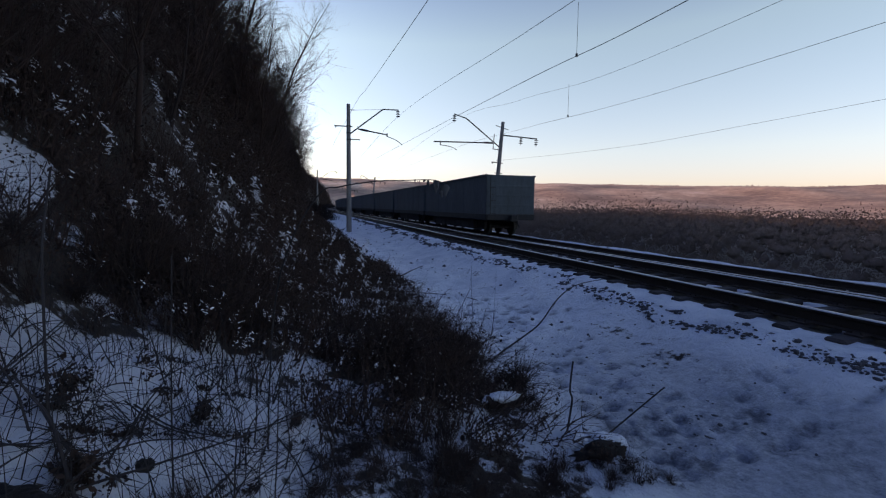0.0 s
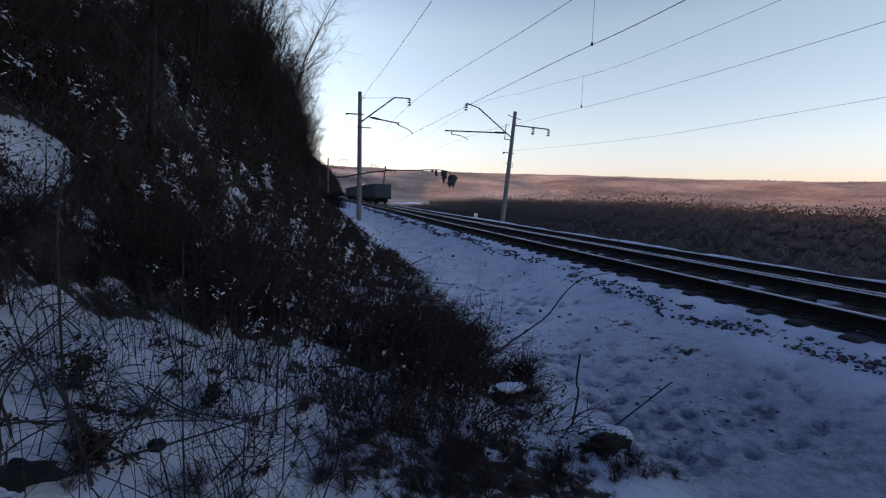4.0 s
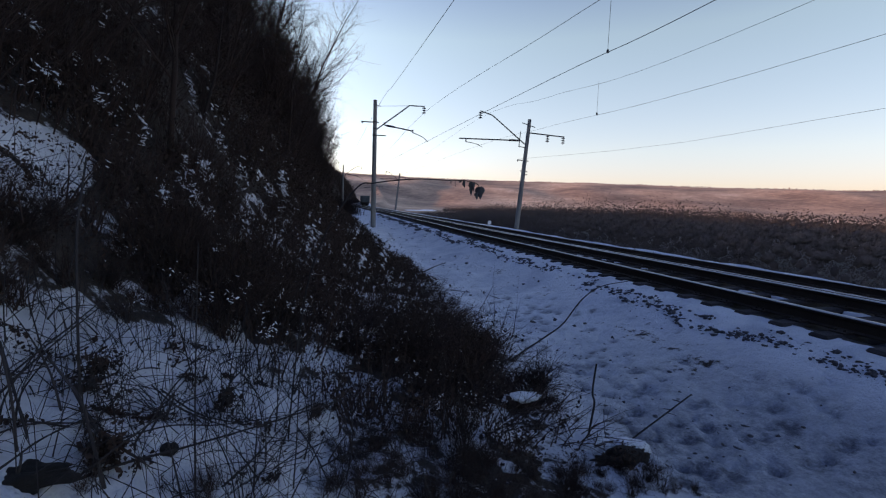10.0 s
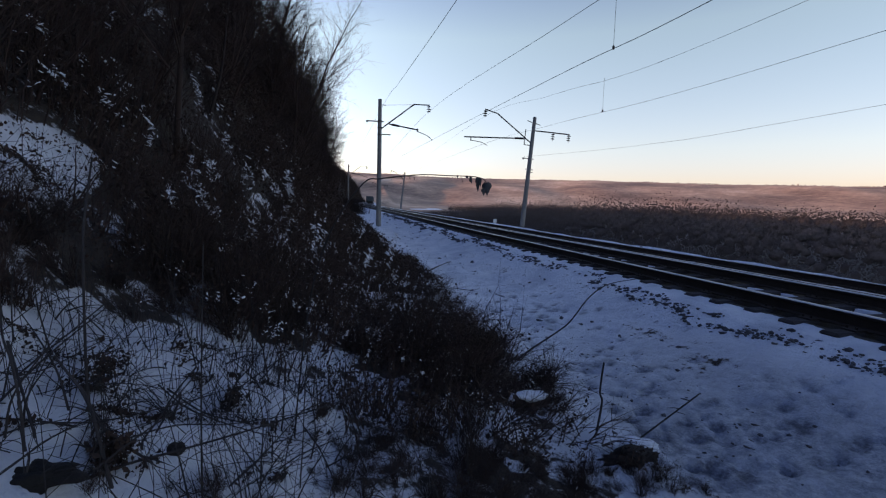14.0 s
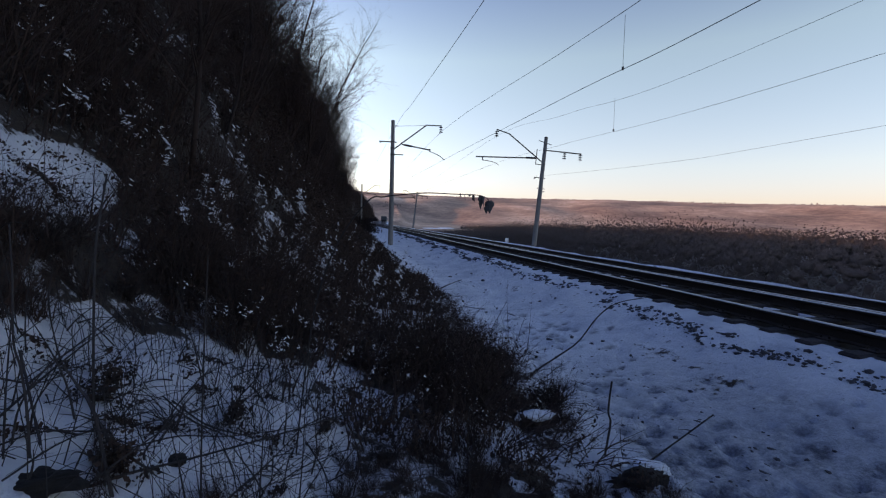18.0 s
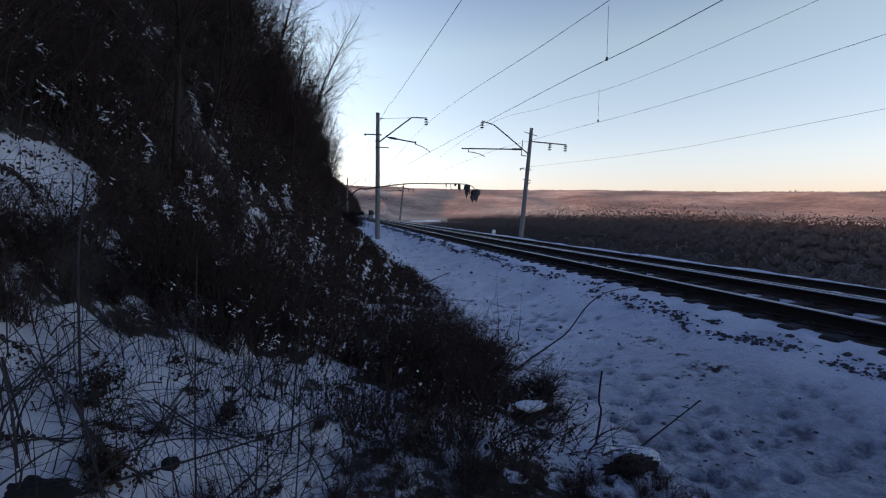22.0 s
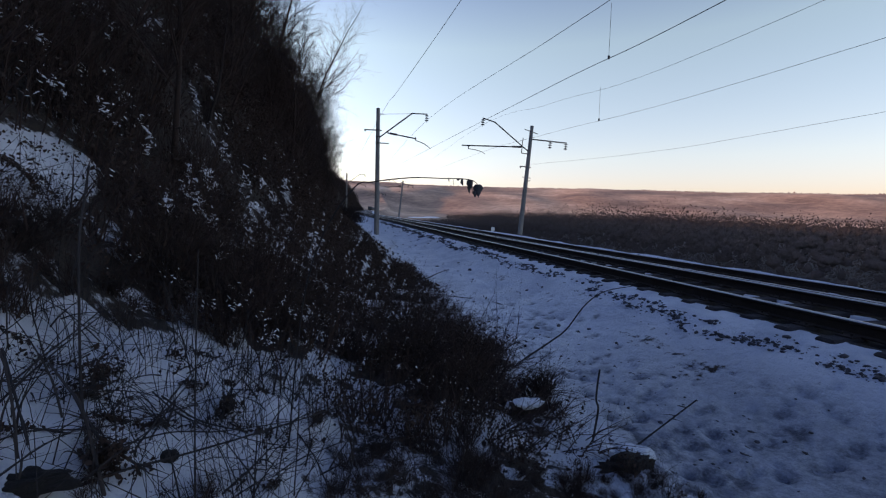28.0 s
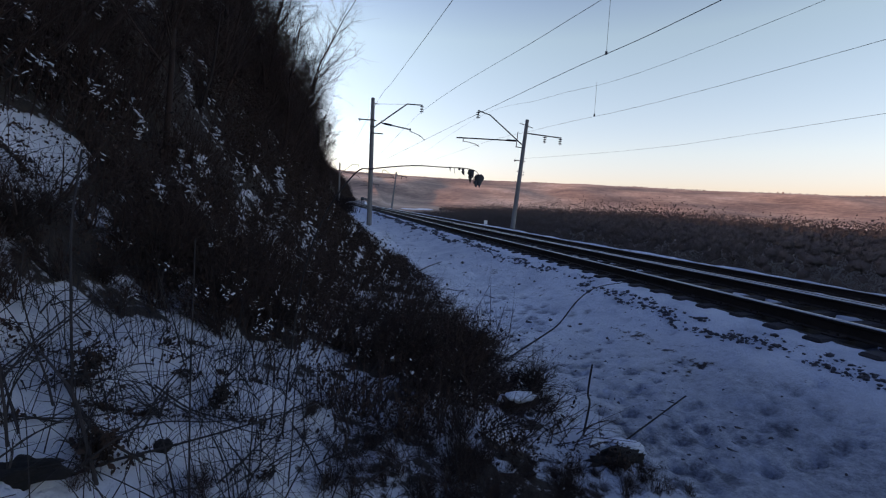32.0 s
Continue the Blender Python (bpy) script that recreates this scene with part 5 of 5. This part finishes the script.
stalk("dry_stalk", "forked dry stalk standing in snow", [(-1.020, 2.700, 0.968), (-1.003, 2.700, 1.102), (-0.975, 2.700, 1.201), (-0.929, 2.700, 1.255)], 0.0060, 0.0030, "dry stalks by the path", 4, 11, "stalk")
stalk("dry_stalk", "leaning dry stalk beside the snow patch", [(-1.021, 2.000, 1.009), (-0.987, 2.050, 1.093), (-0.951, 2.100, 1.163)], 0.0050, 0.0030, "dry stalks by the path", 3, 12, "stalk")
stalk("dry_stalk", "thin dry stalk standing in snow", [(-1.147, 1.650, 1.132), (-1.147, 1.650, 1.154), (-1.136, 1.650, 1.330), (-1.123, 1.650, 1.483), (-1.106, 1.650, 1.653)], 0.0040, 0.0020, "dry stalks by the path", 2, 13, "stalk")
stalk("dry_stalk", "thin arched stalk over the snow", [(-1.318, 2.600, 1.189), (-1.168, 2.533, 1.125), (-1.049, 2.467, 1.051), (-0.959, 2.400, 0.967)], 0.0030, 0.0020, "dry stalks by the path", 2, 14, "stalk")
stalk("dry_stalk", "thin dry stalk standing in snow", [(-0.228, 2.000, 0.654), (-0.227, 2.000, 0.711), (-0.214, 2.000, 0.901), (-0.202, 2.000, 1.169), (-0.187, 2.000, 1.326)], 0.0040, 0.0020, "dry stalks by the path", 3, 15, "stalk")
stalk("dry_stalk", "thin dry stalk standing in brush", [(0.010, 2.200, 0.520), (0.046, 2.200, 0.762), (0.036, 2.200, 0.946)], 0.0040, 0.0020, "dry stalks by the path", 3, 16, "stalk")
stalk("dry_stalk", "long fallen cane across the snow", [(-1.212, 1.700, 1.172), (-1.105, 1.775, 1.184), (-0.942, 1.850, 1.141), (-0.706, 1.925, 1.154), (-0.573, 2.000, 1.158)], 0.0040, 0.0020, "dry stalks by the path", 3, 17, "stalk")
stalk("dry_stalk", "long fallen cane across the snow", [(-0.911, 1.900, 1.029), (-0.725, 1.967, 1.043), (-0.540, 2.033, 0.996), (-0.254, 2.100, 0.985)], 0.0040, 0.0020, "dry stalks by the path", 3, 18, "stalk")
stalk("dry_stalk", "thin dry stalk standing in brush", [(1.124, 2.700, 0.167), (1.144, 2.700, 0.369), (1.117, 2.700, 0.493)], 0.0060, 0.0030, "dry stalks by the path", 4, 19, "stalk")
stalk("fallen_branch", "long thin branch arching out over the trodden snow", [(1.911, 4.750, 0.107), (2.186, 4.814, 0.254), (2.509, 4.879, 0.407), (2.767, 4.943, 0.542), (3.029, 5.007, 0.808), (3.264, 5.071, 0.950), (3.509, 5.136, 1.006), (3.892, 5.200, 1.039)], 0.0130, 0.0050, "branches by the path", 5, 20, "branch")
stalk("fallen_branch", "upright crooked stick standing at the edge of the brush", [(2.015, 3.100, 0.055), (2.047, 3.100, 0.269), (2.061, 3.100, 0.402), (2.038, 3.100, 0.475), (2.043, 3.100, 0.603), (2.057, 3.100, 0.734)], 0.0100, 0.0080, "branches by the path", 0, 21, "branch")
stalk("fallen_branch", "straight bare stick leaning out of the snow", [(2.355, 3.050, 0.033), (2.683, 3.133, 0.144), (2.975, 3.217, 0.231), (3.225, 3.300, 0.293)], 0.0080, 0.0070, "branches by the path", 2, 22, "branch")
stalk("fallen_branch", "thin bare twig standing by the stump", [(2.103, 2.950, 0.067), (2.102, 2.950, 0.107), (2.070, 2.950, 0.249), (2.048, 2.950, 0.413)], 0.0040, 0.0020, "branches by the path", 0, 23, "branch")
stalk("fallen_branch", "dead branch lying on the trodden snow", [(2.450, 9.460, 0.090), (2.710, 9.340, 0.070), (2.970, 9.130, 0.050), (3.140, 8.520, 0.120), (3.250, 8.150, 0.100)], 0.016, 0.008, "branches by the path", 8, 24, "branch")
stalk("fallen_branch", "dead branch lying at the edge of the brush", [(2.270, 11.790, 0.160), (2.810, 12.800, 0.160), (3.340, 13.690, 0.150)], 0.02, 0.008, "branches by the path", 8, 25, "branch")


stalk("dry_stalk", "long thick fallen cane across the snow", [(-1.239, 1.757, 1.245), (-1.293, 2.199, 1.311), (-1.359, 2.913, 1.392)], 0.0053, 0.0030, twigs=10, seed=31)
stalk("dry_stalk", "bowed cane lying in the snow", [(-0.895, 2.347, 1.053), (-0.698, 2.249, 0.956), (-0.481, 2.220, 0.894)], 0.0050, 0.0030, twigs=6, seed=32)
stalk("dry_stalk", "leaning dry stalk beside the snow patch", [(-0.816, 1.996, 1.00), (-0.811, 2.25, 1.056), (-0.806, 2.549, 1.059)], 0.0046, 0.0024, twigs=8, seed=33)
stalk("dry_stalk", "thick dead cane leaning over the snow", [(-1.383, 2.095, 1.400), (-1.25, 1.93, 1.30), (-1.074, 1.708, 1.165)], 0.0059, 0.0036, twigs=8, seed=34)
stalk("dry_stalk", "thick dark dead cane lying crooked in the snow", [(-1.098, 2.023, 1.213), (-0.935, 1.857, 1.103), (-0.754, 1.802, 0.977)], 0.0074, 0.0048, twigs=12, seed=35)
stalk("dry_stalk", "long bowed cane at the edge of the snow patch", [(-0.485, 1.824, 0.835), (-0.384, 2.079, 0.828), (-0.243, 2.593, 0.800)], 0.0050, 0.0024, twigs=12, seed=36)
stalk("dry_stalk", "bare cane at the edge of the snow patch", [(-0.307, 2.419, 0.72), (-0.30, 2.15, 0.80), (-0.294, 1.929, 0.765)], 0.0043, 0.0024, twigs=10, seed=37)
stalk("dry_stalk", "bare cane fallen towards the brush", [(-0.244, 2.387, 0.767), (-0.15, 2.22, 0.72), (-0.070, 2.067, 0.630)], 0.0043, 0.0027, twigs=8, seed=38)
stalk("dry_stalk", "long fallen cane across the snow", [(-1.342, 1.913, 1.346), (-1.243, 2.016, 1.290), (-1.207, 2.427, 1.289)], 0.0040, 0.0024, twigs=8, seed=39)
stalk("dry_stalk", "long thin fallen cane across the snow", [(-1.056, 1.513, 1.15), (-1.031, 1.798, 1.142), (-0.923, 2.224, 1.061)], 0.0037, 0.0024, twigs=10, seed=40)


def lump(name, label, category, x, y, z, sx, sy, sz, material, turn=0, seed=0, snow=0.0, rough=1.0):
    """An uneven solid lump that rests on the ground, perhaps with a cap of snow."""
    rng = np.random.RandomState(seed)
    g = tagged(empty(name, pose(x, y, z, 0, 0, turn)), label, category)

    def body(k, lift):
        bm = bmesh.new()
        bmesh.ops.create_icosphere(bm, subdivisions=4, radius=1.0)
        for v in bm.verts:
            p = v.co.copy()
            q = 1 + rough * (0.20 * noise.noise(p * 1.7 + Vector((seed, 0, k))) + 0.12 * noise.noise(p * 5 + Vector((0, seed, k))) + 0.05 * noise.noise(p * 11))
            v.co = Vector((p.x * sx * q, p.y * sy * q, p.z * sz * q + lift))
        return bm
    part("core", body(0, sz * 0.6), material, g, smooth=True)
    if snow:
        bm = body(0, sz * 0.6 + snow)
        bmesh.ops.bisect_plane(bm, geom=bm.verts[:] + bm.edges[:] + bm.faces[:], plane_co=(0, 0, sz * 1.2), plane_no=(0, 0, 1), clear_inner=True)
        part("snow_cap", bm, M_SNOW, g, "rounded cap of fresh snow", True)
    return g


lump("stump", "dark rotten stump at the edge of brush, snow behind it", "stump", 2.06, 2.72, 0.055, 0.26, 0.09, 0.085, M_SOIL, 14, 1, rough=2.4)
lump("snow_mound", "thin soft mound of snow piled against a stump", "snow", 1.96, 2.92, 0.06, 0.17, 0.09, 0.082, M_SNOW, 20, 7)
lump("snow_mound", "soft rounded pillow of snow beside a dark stump", "snow", 2.26, 2.90, 0.04, 0.19, 0.09, 0.082, M_SNOW, -10, 9)
lump("clod", "dark flat clod of earth lying in the near snow", "clod", -1.06, 1.60, 1.06, 0.17, 0.07, 0.035, M_SOIL, 0, 2, rough=2.0)
lump("clod", "small dark clod among fallen stalks", "clod", -0.74, 1.97, 0.91, 0.045, 0.04, 0.03, M_SOIL, 60, 4)


def leaf_heap(x, y, z, wide, high, n, seed):
    rng = np.random.RandomState(seed)
    c = rng.normal(0, 1, (n, 3)) * np.array([wide, wide, high]) * 0.45 + np.array([0, 0, high * 0.6])
    v, f = leaf_quads(rng, c, 0.017)
    ob = tagged(quads("leaf_heap", v, f, M_DEADLEAF), "heap of dark withered leaves caught in the stalks", "leaves", "heaps of withered leaves", "stuff")
    ob.matrix_basis = pose(x, y, z)
    return ob


leaf_heap(-0.89, 1.80, 0.97, 0.075, 0.10, 330, 1)
leaf_heap(-1.08, 2.18, 1.15, 0.085, 0.13, 260, 2)
leaf_heap(-0.62, 2.45, 0.88, 0.06, 0.08, 160, 3)
leaf_heap(-0.98, 2.75, 1.08, 0.06, 0.06, 120, 4)


def litter_on_snow():
    """Small heaps of withered leaves and bark that darken the open snow."""
    rng = np.random.RandomState(47)
    c = []
    while len(c) < 2800:
        x, y = (rng.uniform(-1.5, -0.1), rng.uniform(1.6, 3.1)) if rng.uniform() < 0.6 else (rng.uniform(-2.4, -1.85), rng.uniform(2.7, 4.8))
        if float(apron(x, y)) < 0.3:
            continue
        long, turn, m = rng.uniform(0.02, 0.08), rng.uniform(0.3, 1.6), rng.randint(30, 90)
        g = rng.normal(0, 1, m) * long
        px, py = x + g * math.cos(turn) + rng.normal(0, 0.012, m), y + g * math.sin(turn) + rng.normal(0, 0.012, m)
        c += list(zip(px, py, height(px, py) + 0.004 + np.abs(rng.normal(0, 0.014, m))))
    v, f = leaf_quads(rng, np.array(c), 0.011)
    tagged(quads("leaf_litter", v, f, M_DEADLEAF), "scattered withered leaves and bark lying on the snow", "leaves", kind="stuff")


litter_on_snow()


def log_thing():
    g = tagged(empty("split_log", pose(1.66, 3.58, 0.235, 0, 6, 14)), "short sawn log dusted with snow, lying in brush", "log")
    bm = rod(bmesh.new(), (-0.24, 0, 0), (0.16, 0, 0), 0.07, 0.072, 18)
    for v in bm.verts:
        v.co.y *= 1 + 0.10 * math.sin(40 * v.co.z)
        v.co.z = max(v.co.z, -0.055) * (0.9 if v.co.z > 0 else 1)
    part("bark", bm, M_TWIG, g)
    part("cut_face", rod(bmesh.new(), (0.161, 0, -0.002), (0.166, 0, -0.002), 0.060, 0.060, 18), M_LOG, g, "pale sawn end")
    bm = bmesh.new()
    bmesh.ops.create_icosphere(bm, subdivisions=4, radius=1.0)
    for v in bm.verts:
        p = v.co.copy()
        q = 1 + 0.22 * noise.noise(p * 2.5) + 0.10 * noise.noise(p * 7)
        v.co = Vector((p.x * 0.215 * q - 0.04, p.y * 0.070 * q - 0.02, 0.034 + p.z * 0.046 * q))
    part("snow_cap", bm, M_SNOW, g, "thin layer of snow", True)


log_thing()


def marker():
    g = tagged(empty("marker_post", pose(13.15, 37.5, 0.0)), "small white marker post beyond the far track", "marker post")
    part("post", box(bmesh.new(), -0.06, -0.06, -0.2, 0.06, 0.06, 0.75, 0.01), M_CONCRETE, g)
    part("plate", box(bmesh.new(), -0.16, -0.09, 0.4, 0.16, -0.065, 0.75, 0.006), M_WHITE, g)


marker()


def loose_lines(rng, count):
    """Random dry weeds, standing and fallen, on the near snow."""
    made = []
    while len(made) < count:
        x, y = rng.uniform(-2.0, 0.9), rng.uniform(1.45, 3.7)
        if x < -1.15 * y + 0.1 or (float(apron(x, y)) < 0.2 and rng.uniform() < 0.7):
            continue
        tall = rng.uniform(0.12, 0.6)
        a, lean = rng.uniform(0, 2 * math.pi), abs(rng.normal(0, 0.9))
        if rng.uniform() < 0.45:
            lean = rng.uniform(1.5, 4.5)
        d = Vector((math.cos(a) * lean, math.sin(a) * lean * 0.6, 1)).normalized()
        pts = [Vector((x, y, ground_z(x, y) - 0.02))]
        for j in range(3):
            pts.append(pts[-1] + d * tall / 3)
            d = (d + Vector((rng.normal(0, 0.12), rng.normal(0, 0.1), -0.08 * lean))).normalized()
        if min((p - Vector((0, 0, 2))).length for p in pts) > 0.8:
            made.append(pts)
    return made


def loose_stalks():
    rng = np.random.RandomState(19)
    for k, pts in enumerate(loose_lines(rng, 240)):
        stalk("dry_stalk", "thin dry weed stalk standing in snow", pts, rng.uniform(0.0022, 0.0052), 0.0012, twigs=rng.randint(0, 5), seed=k)
    segs = [np.array(polyline(np.array([tuple(p) for p in spline(pts, 3)]), rng.uniform(0.0012, 0.0030), 0.0009)) for pts in loose_lines(rng, 1300)]
    v, f = sticks(np.concatenate(segs + SIDE_TWIGS))
    tagged(quads("dry_grass", v, f, M_STALK), "fine dry grass and weeds poking out of snow", "grass", kind="stuff")


loose_stalks()


# ---- the drooping stem that sways ----
STEM_ROOT = Vector((-0.296, 2.350, 0.702))


def hanging_leaf(parent, at, wide, long, tilt, curl, turn):
    """A limp, curled leaf that hangs from its stalk at the given place."""
    rows, cols = 9, 6
    verts = []
    for side in (0.0, 0.0012):
        for i in range(rows):
            t = i / (rows - 1)
            half = wide / 2 * math.sin(math.pi * min(1, 0.12 + 0.88 * t) ** 0.75) * (1 + 0.16 * math.sin(9 * t + turn) + 0.14 * math.sin(23 * t + 2 * turn))
            for j in range(cols):
                s = j / (cols - 1) * 2 - 1
                bow = curl * abs(s) ** 1.5 * half
                verts.append((s * half * math.cos(curl * 0.6 * abs(s)), bow + 0.18 * long * t * t * math.sin(turn) + side, -long * t * (1 - 0.08 * s * s) + 0.06 * long * abs(s) * (1 - t)))
    n = rows * cols
    faces = []
    for i in range(rows - 1):
        for j in range(cols - 1):
            a = i * cols + j
            faces += [(a, a + 1, a + cols + 1, a + cols), (n + a, n + a + cols, n + a + cols + 1, n + a + 1)]
    rim = [j for j in range(cols)] + [i * cols + cols - 1 for i in range(1, rows)] + [(rows - 1) * cols + j for j in range(cols - 2, -1, -1)] + [i * cols for i in range(rows - 2, 0, -1)]
    for a, b in zip(rim, rim[1:] + rim[:1]):
        faces.append((a, n + a, n + b, b))
    ob = raw("withered_leaf", verts, faces, M_GREYLEAF, parent, "withered curled leaf")
    ob.data.shade_smooth()
    ob.matrix_basis = pose(*at, 0, tilt, turn)
    return ob


def hanging_stem():
    g = tagged(empty("drooping_stem", Matrix.Translation(STEM_ROOT)), "arched bare stem with withered grey leaves hanging at its tip", "plant")
    tube("stem", spline([(0.000, 0.000, -0.000), (0.033, 0.000, 0.438), (0.100, -0.150, 0.918), (0.194, -0.150, 1.211), (0.331, -0.150, 1.421), (0.413, -0.150, 1.447), (0.525, -0.150, 1.467), (0.639, -0.150, 1.480), (0.771, -0.150, 1.482), (0.877, -0.150, 1.485), (0.932, -0.150, 1.479), (0.957, -0.150, 1.466), (0.964, -0.150, 1.451)], 6), 0.0045, 0.0016, M_STALK, g, 6)
    hanging_leaf(g, (0.926, -0.150, 1.479), 0.037, 0.074, 8, 0.5, 25)
    hanging_leaf(g, (0.964, -0.150, 1.457), 0.049, 0.071, -6, 0.45, -20)
    hanging_leaf(g, (0.938, -0.150, 1.474), 0.026, 0.057, 20, 0.8, 60)
    hanging_leaf(g, (0.883, -0.150, 1.482), 0.023, 0.037, -15, 1, 40)
    hanging_leaf(g, (0.864, -0.150, 1.484), 0.017, 0.020, 60, 1, 10)
    hanging_leaf(g, (0.810, -0.150, 1.486), 0.010, 0.023, 10, 0.8, 50)
    hanging_leaf(g, (0.831, -0.150, 1.480), 0.009, 0.034, -35, 0.3, 80)
    hanging_leaf(g, (0.956, -0.150, 1.425), 0.029, 0.040, 10, 0.7, 5)
    return g


swaying = hanging_stem()

# ---- pieces of the tracks, last ----
def lay_sleepers():
    bm = box(bmesh.new(), -0.46, -0.11, -0.17, GAUGE + 0.46, 0.11, 0.0, 0.03)
    me = bpy.data.meshes.new("sleeper")
    bm.to_mesh(me)
    bm.free()
    me.materials.append(M_SLEEPER)
    bm = box(bmesh.new(), -0.17, -0.09, 0.0, 0.17, 0.09, 0.02, 0.004)
    for q in (-0.11, 0.11):
        rod(bm, (q, -0.05, 0.02), (q, -0.05, 0.05), 0.014, n=5)
        rod(bm, (q, 0.05, 0.02), (q, 0.05, 0.05), 0.014, n=5)
    plate = bpy.data.meshes.new("tie_plate")
    bm.to_mesh(plate)
    bm.free()
    plate.materials.append(M_RAIL)
    rng = np.random.RandomState(17)
    for track, x, top in ((near_track, NEAR_RAIL, NEAR_TOP), (far_track, NEAR_RAIL + TRACK_GAP, FAR_TOP)):
        for k in range(230):
            y = 1.0 + k * 0.55
            dx = float(shift(y + 1)) - float(shift(y - 1))
            s = new("sleeper", me)
            s.parent = track
            s.matrix_basis = pose(x + float(shift(y)) + rng.normal(0, 0.03), y + rng.normal(0, 0.02), top - 0.178 + float(rise(y)), 0, 0, -math.degrees(math.atan2(dx, 2.0)) + rng.normal(0, 0.8))
            if k < 60:
                for q in (0, GAUGE):
                    p = new("tie_plate", plate)
                    p.parent = s
                    p.matrix_basis = pose(q, 0, 0)


lay_sleepers()


# ---- what moves ----
def motions():
    for k, w in enumerate(wagons):
        rows = []
        for j in range(33):
            rows.append((float(j), on_track(TRAIN_REAR + 7.23 + WAGON_PITCH * k + TRAIN_SPEED * j)))
        walk(w, rows)
    # the wheels of the last wagon roll
    for c in [o for o in wagons[0].children if o.name.startswith("wheelset")]:
        y = c.matrix_basis.translation.y
        n = 960
        walk(c, [(32.0 * j / n, pose(0, y, 0.475, -math.degrees(TRAIN_SPEED * 32.0 * j / n / 0.475), 0, 0)) for j in range(n + 1)])
    sway = [(0, -1.40, -0.039), (0.7, -1.55, -0.033), (1.5, -1.55, -0.043), (2, -2.17, -0.053), (2.5, -2.59, -0.057), (3, -2.34, -0.049), (3.5, -1.99, -0.049), (5.5, -1.45, -0.068), (6, -0.89, -0.080), (6.5, -0.06, -0.045), (7, 0.48, -0.028), (7.5, 0.39, -0.042), (8, 0.22, -0.065), (8.5, 0.25, -0.037), (9, 0.55, -0.019), (9.5, 0.84, -0.035), (10, 0.94, -0.033), (10.5, 0.59, -0.045), (11, 0.11, -0.078), (11.5, -0.54, -0.058), (12, -1.73, -0.094), (12.5, -0.44, -0.057), (13, 1.35, -0.022), (13.5, 1.84, -0.028), (14, 1.17, -0.019), (14.5, 0.94, -0.019), (16.5, 2.17, -0.017), (17, 2.37, -0.026), (17.5, 2.20, -0.029), (18, 1.43, -0.028), (18.5, -0.26, -0.056), (19, -1.72, -0.083), (19.5, 0.42, -0.047), (20, 0.99, -0.014), (20.5, 0.42, -0.022), (21, -0.39, -0.026), (21.5, -1.12, -0.032), (22, 0.37, -0.016), (22.5, 1.25, -0.003), (23, 1.59, 0.002), (23.5, 1.51, -0.011), (24, 0.87, -0.010), (24.5, 1.36, -0.004), (25, 1.93, 0.001), (25.5, 1.71, -0.003), (26, 0.94, -0.008), (26.5, 0.68, -0.007), (28.5, 0.44, -0.002), (29, 0.17, -0.005), (29.5, -0.05, -0.009), (30, -0.75, -0.011), (30.5, -0.68, -0.002), (31, 0.00, 0.000), (31.5, 0.51, 0.012), (32, 0.72, 0.019)]
    walk(swaying, [(t, Matrix.Translation(STEM_ROOT + Vector((0, 0, dz))) @ pose(0, 0, 0, 0, a, 0)) for t, a, dz in sway])


motions()
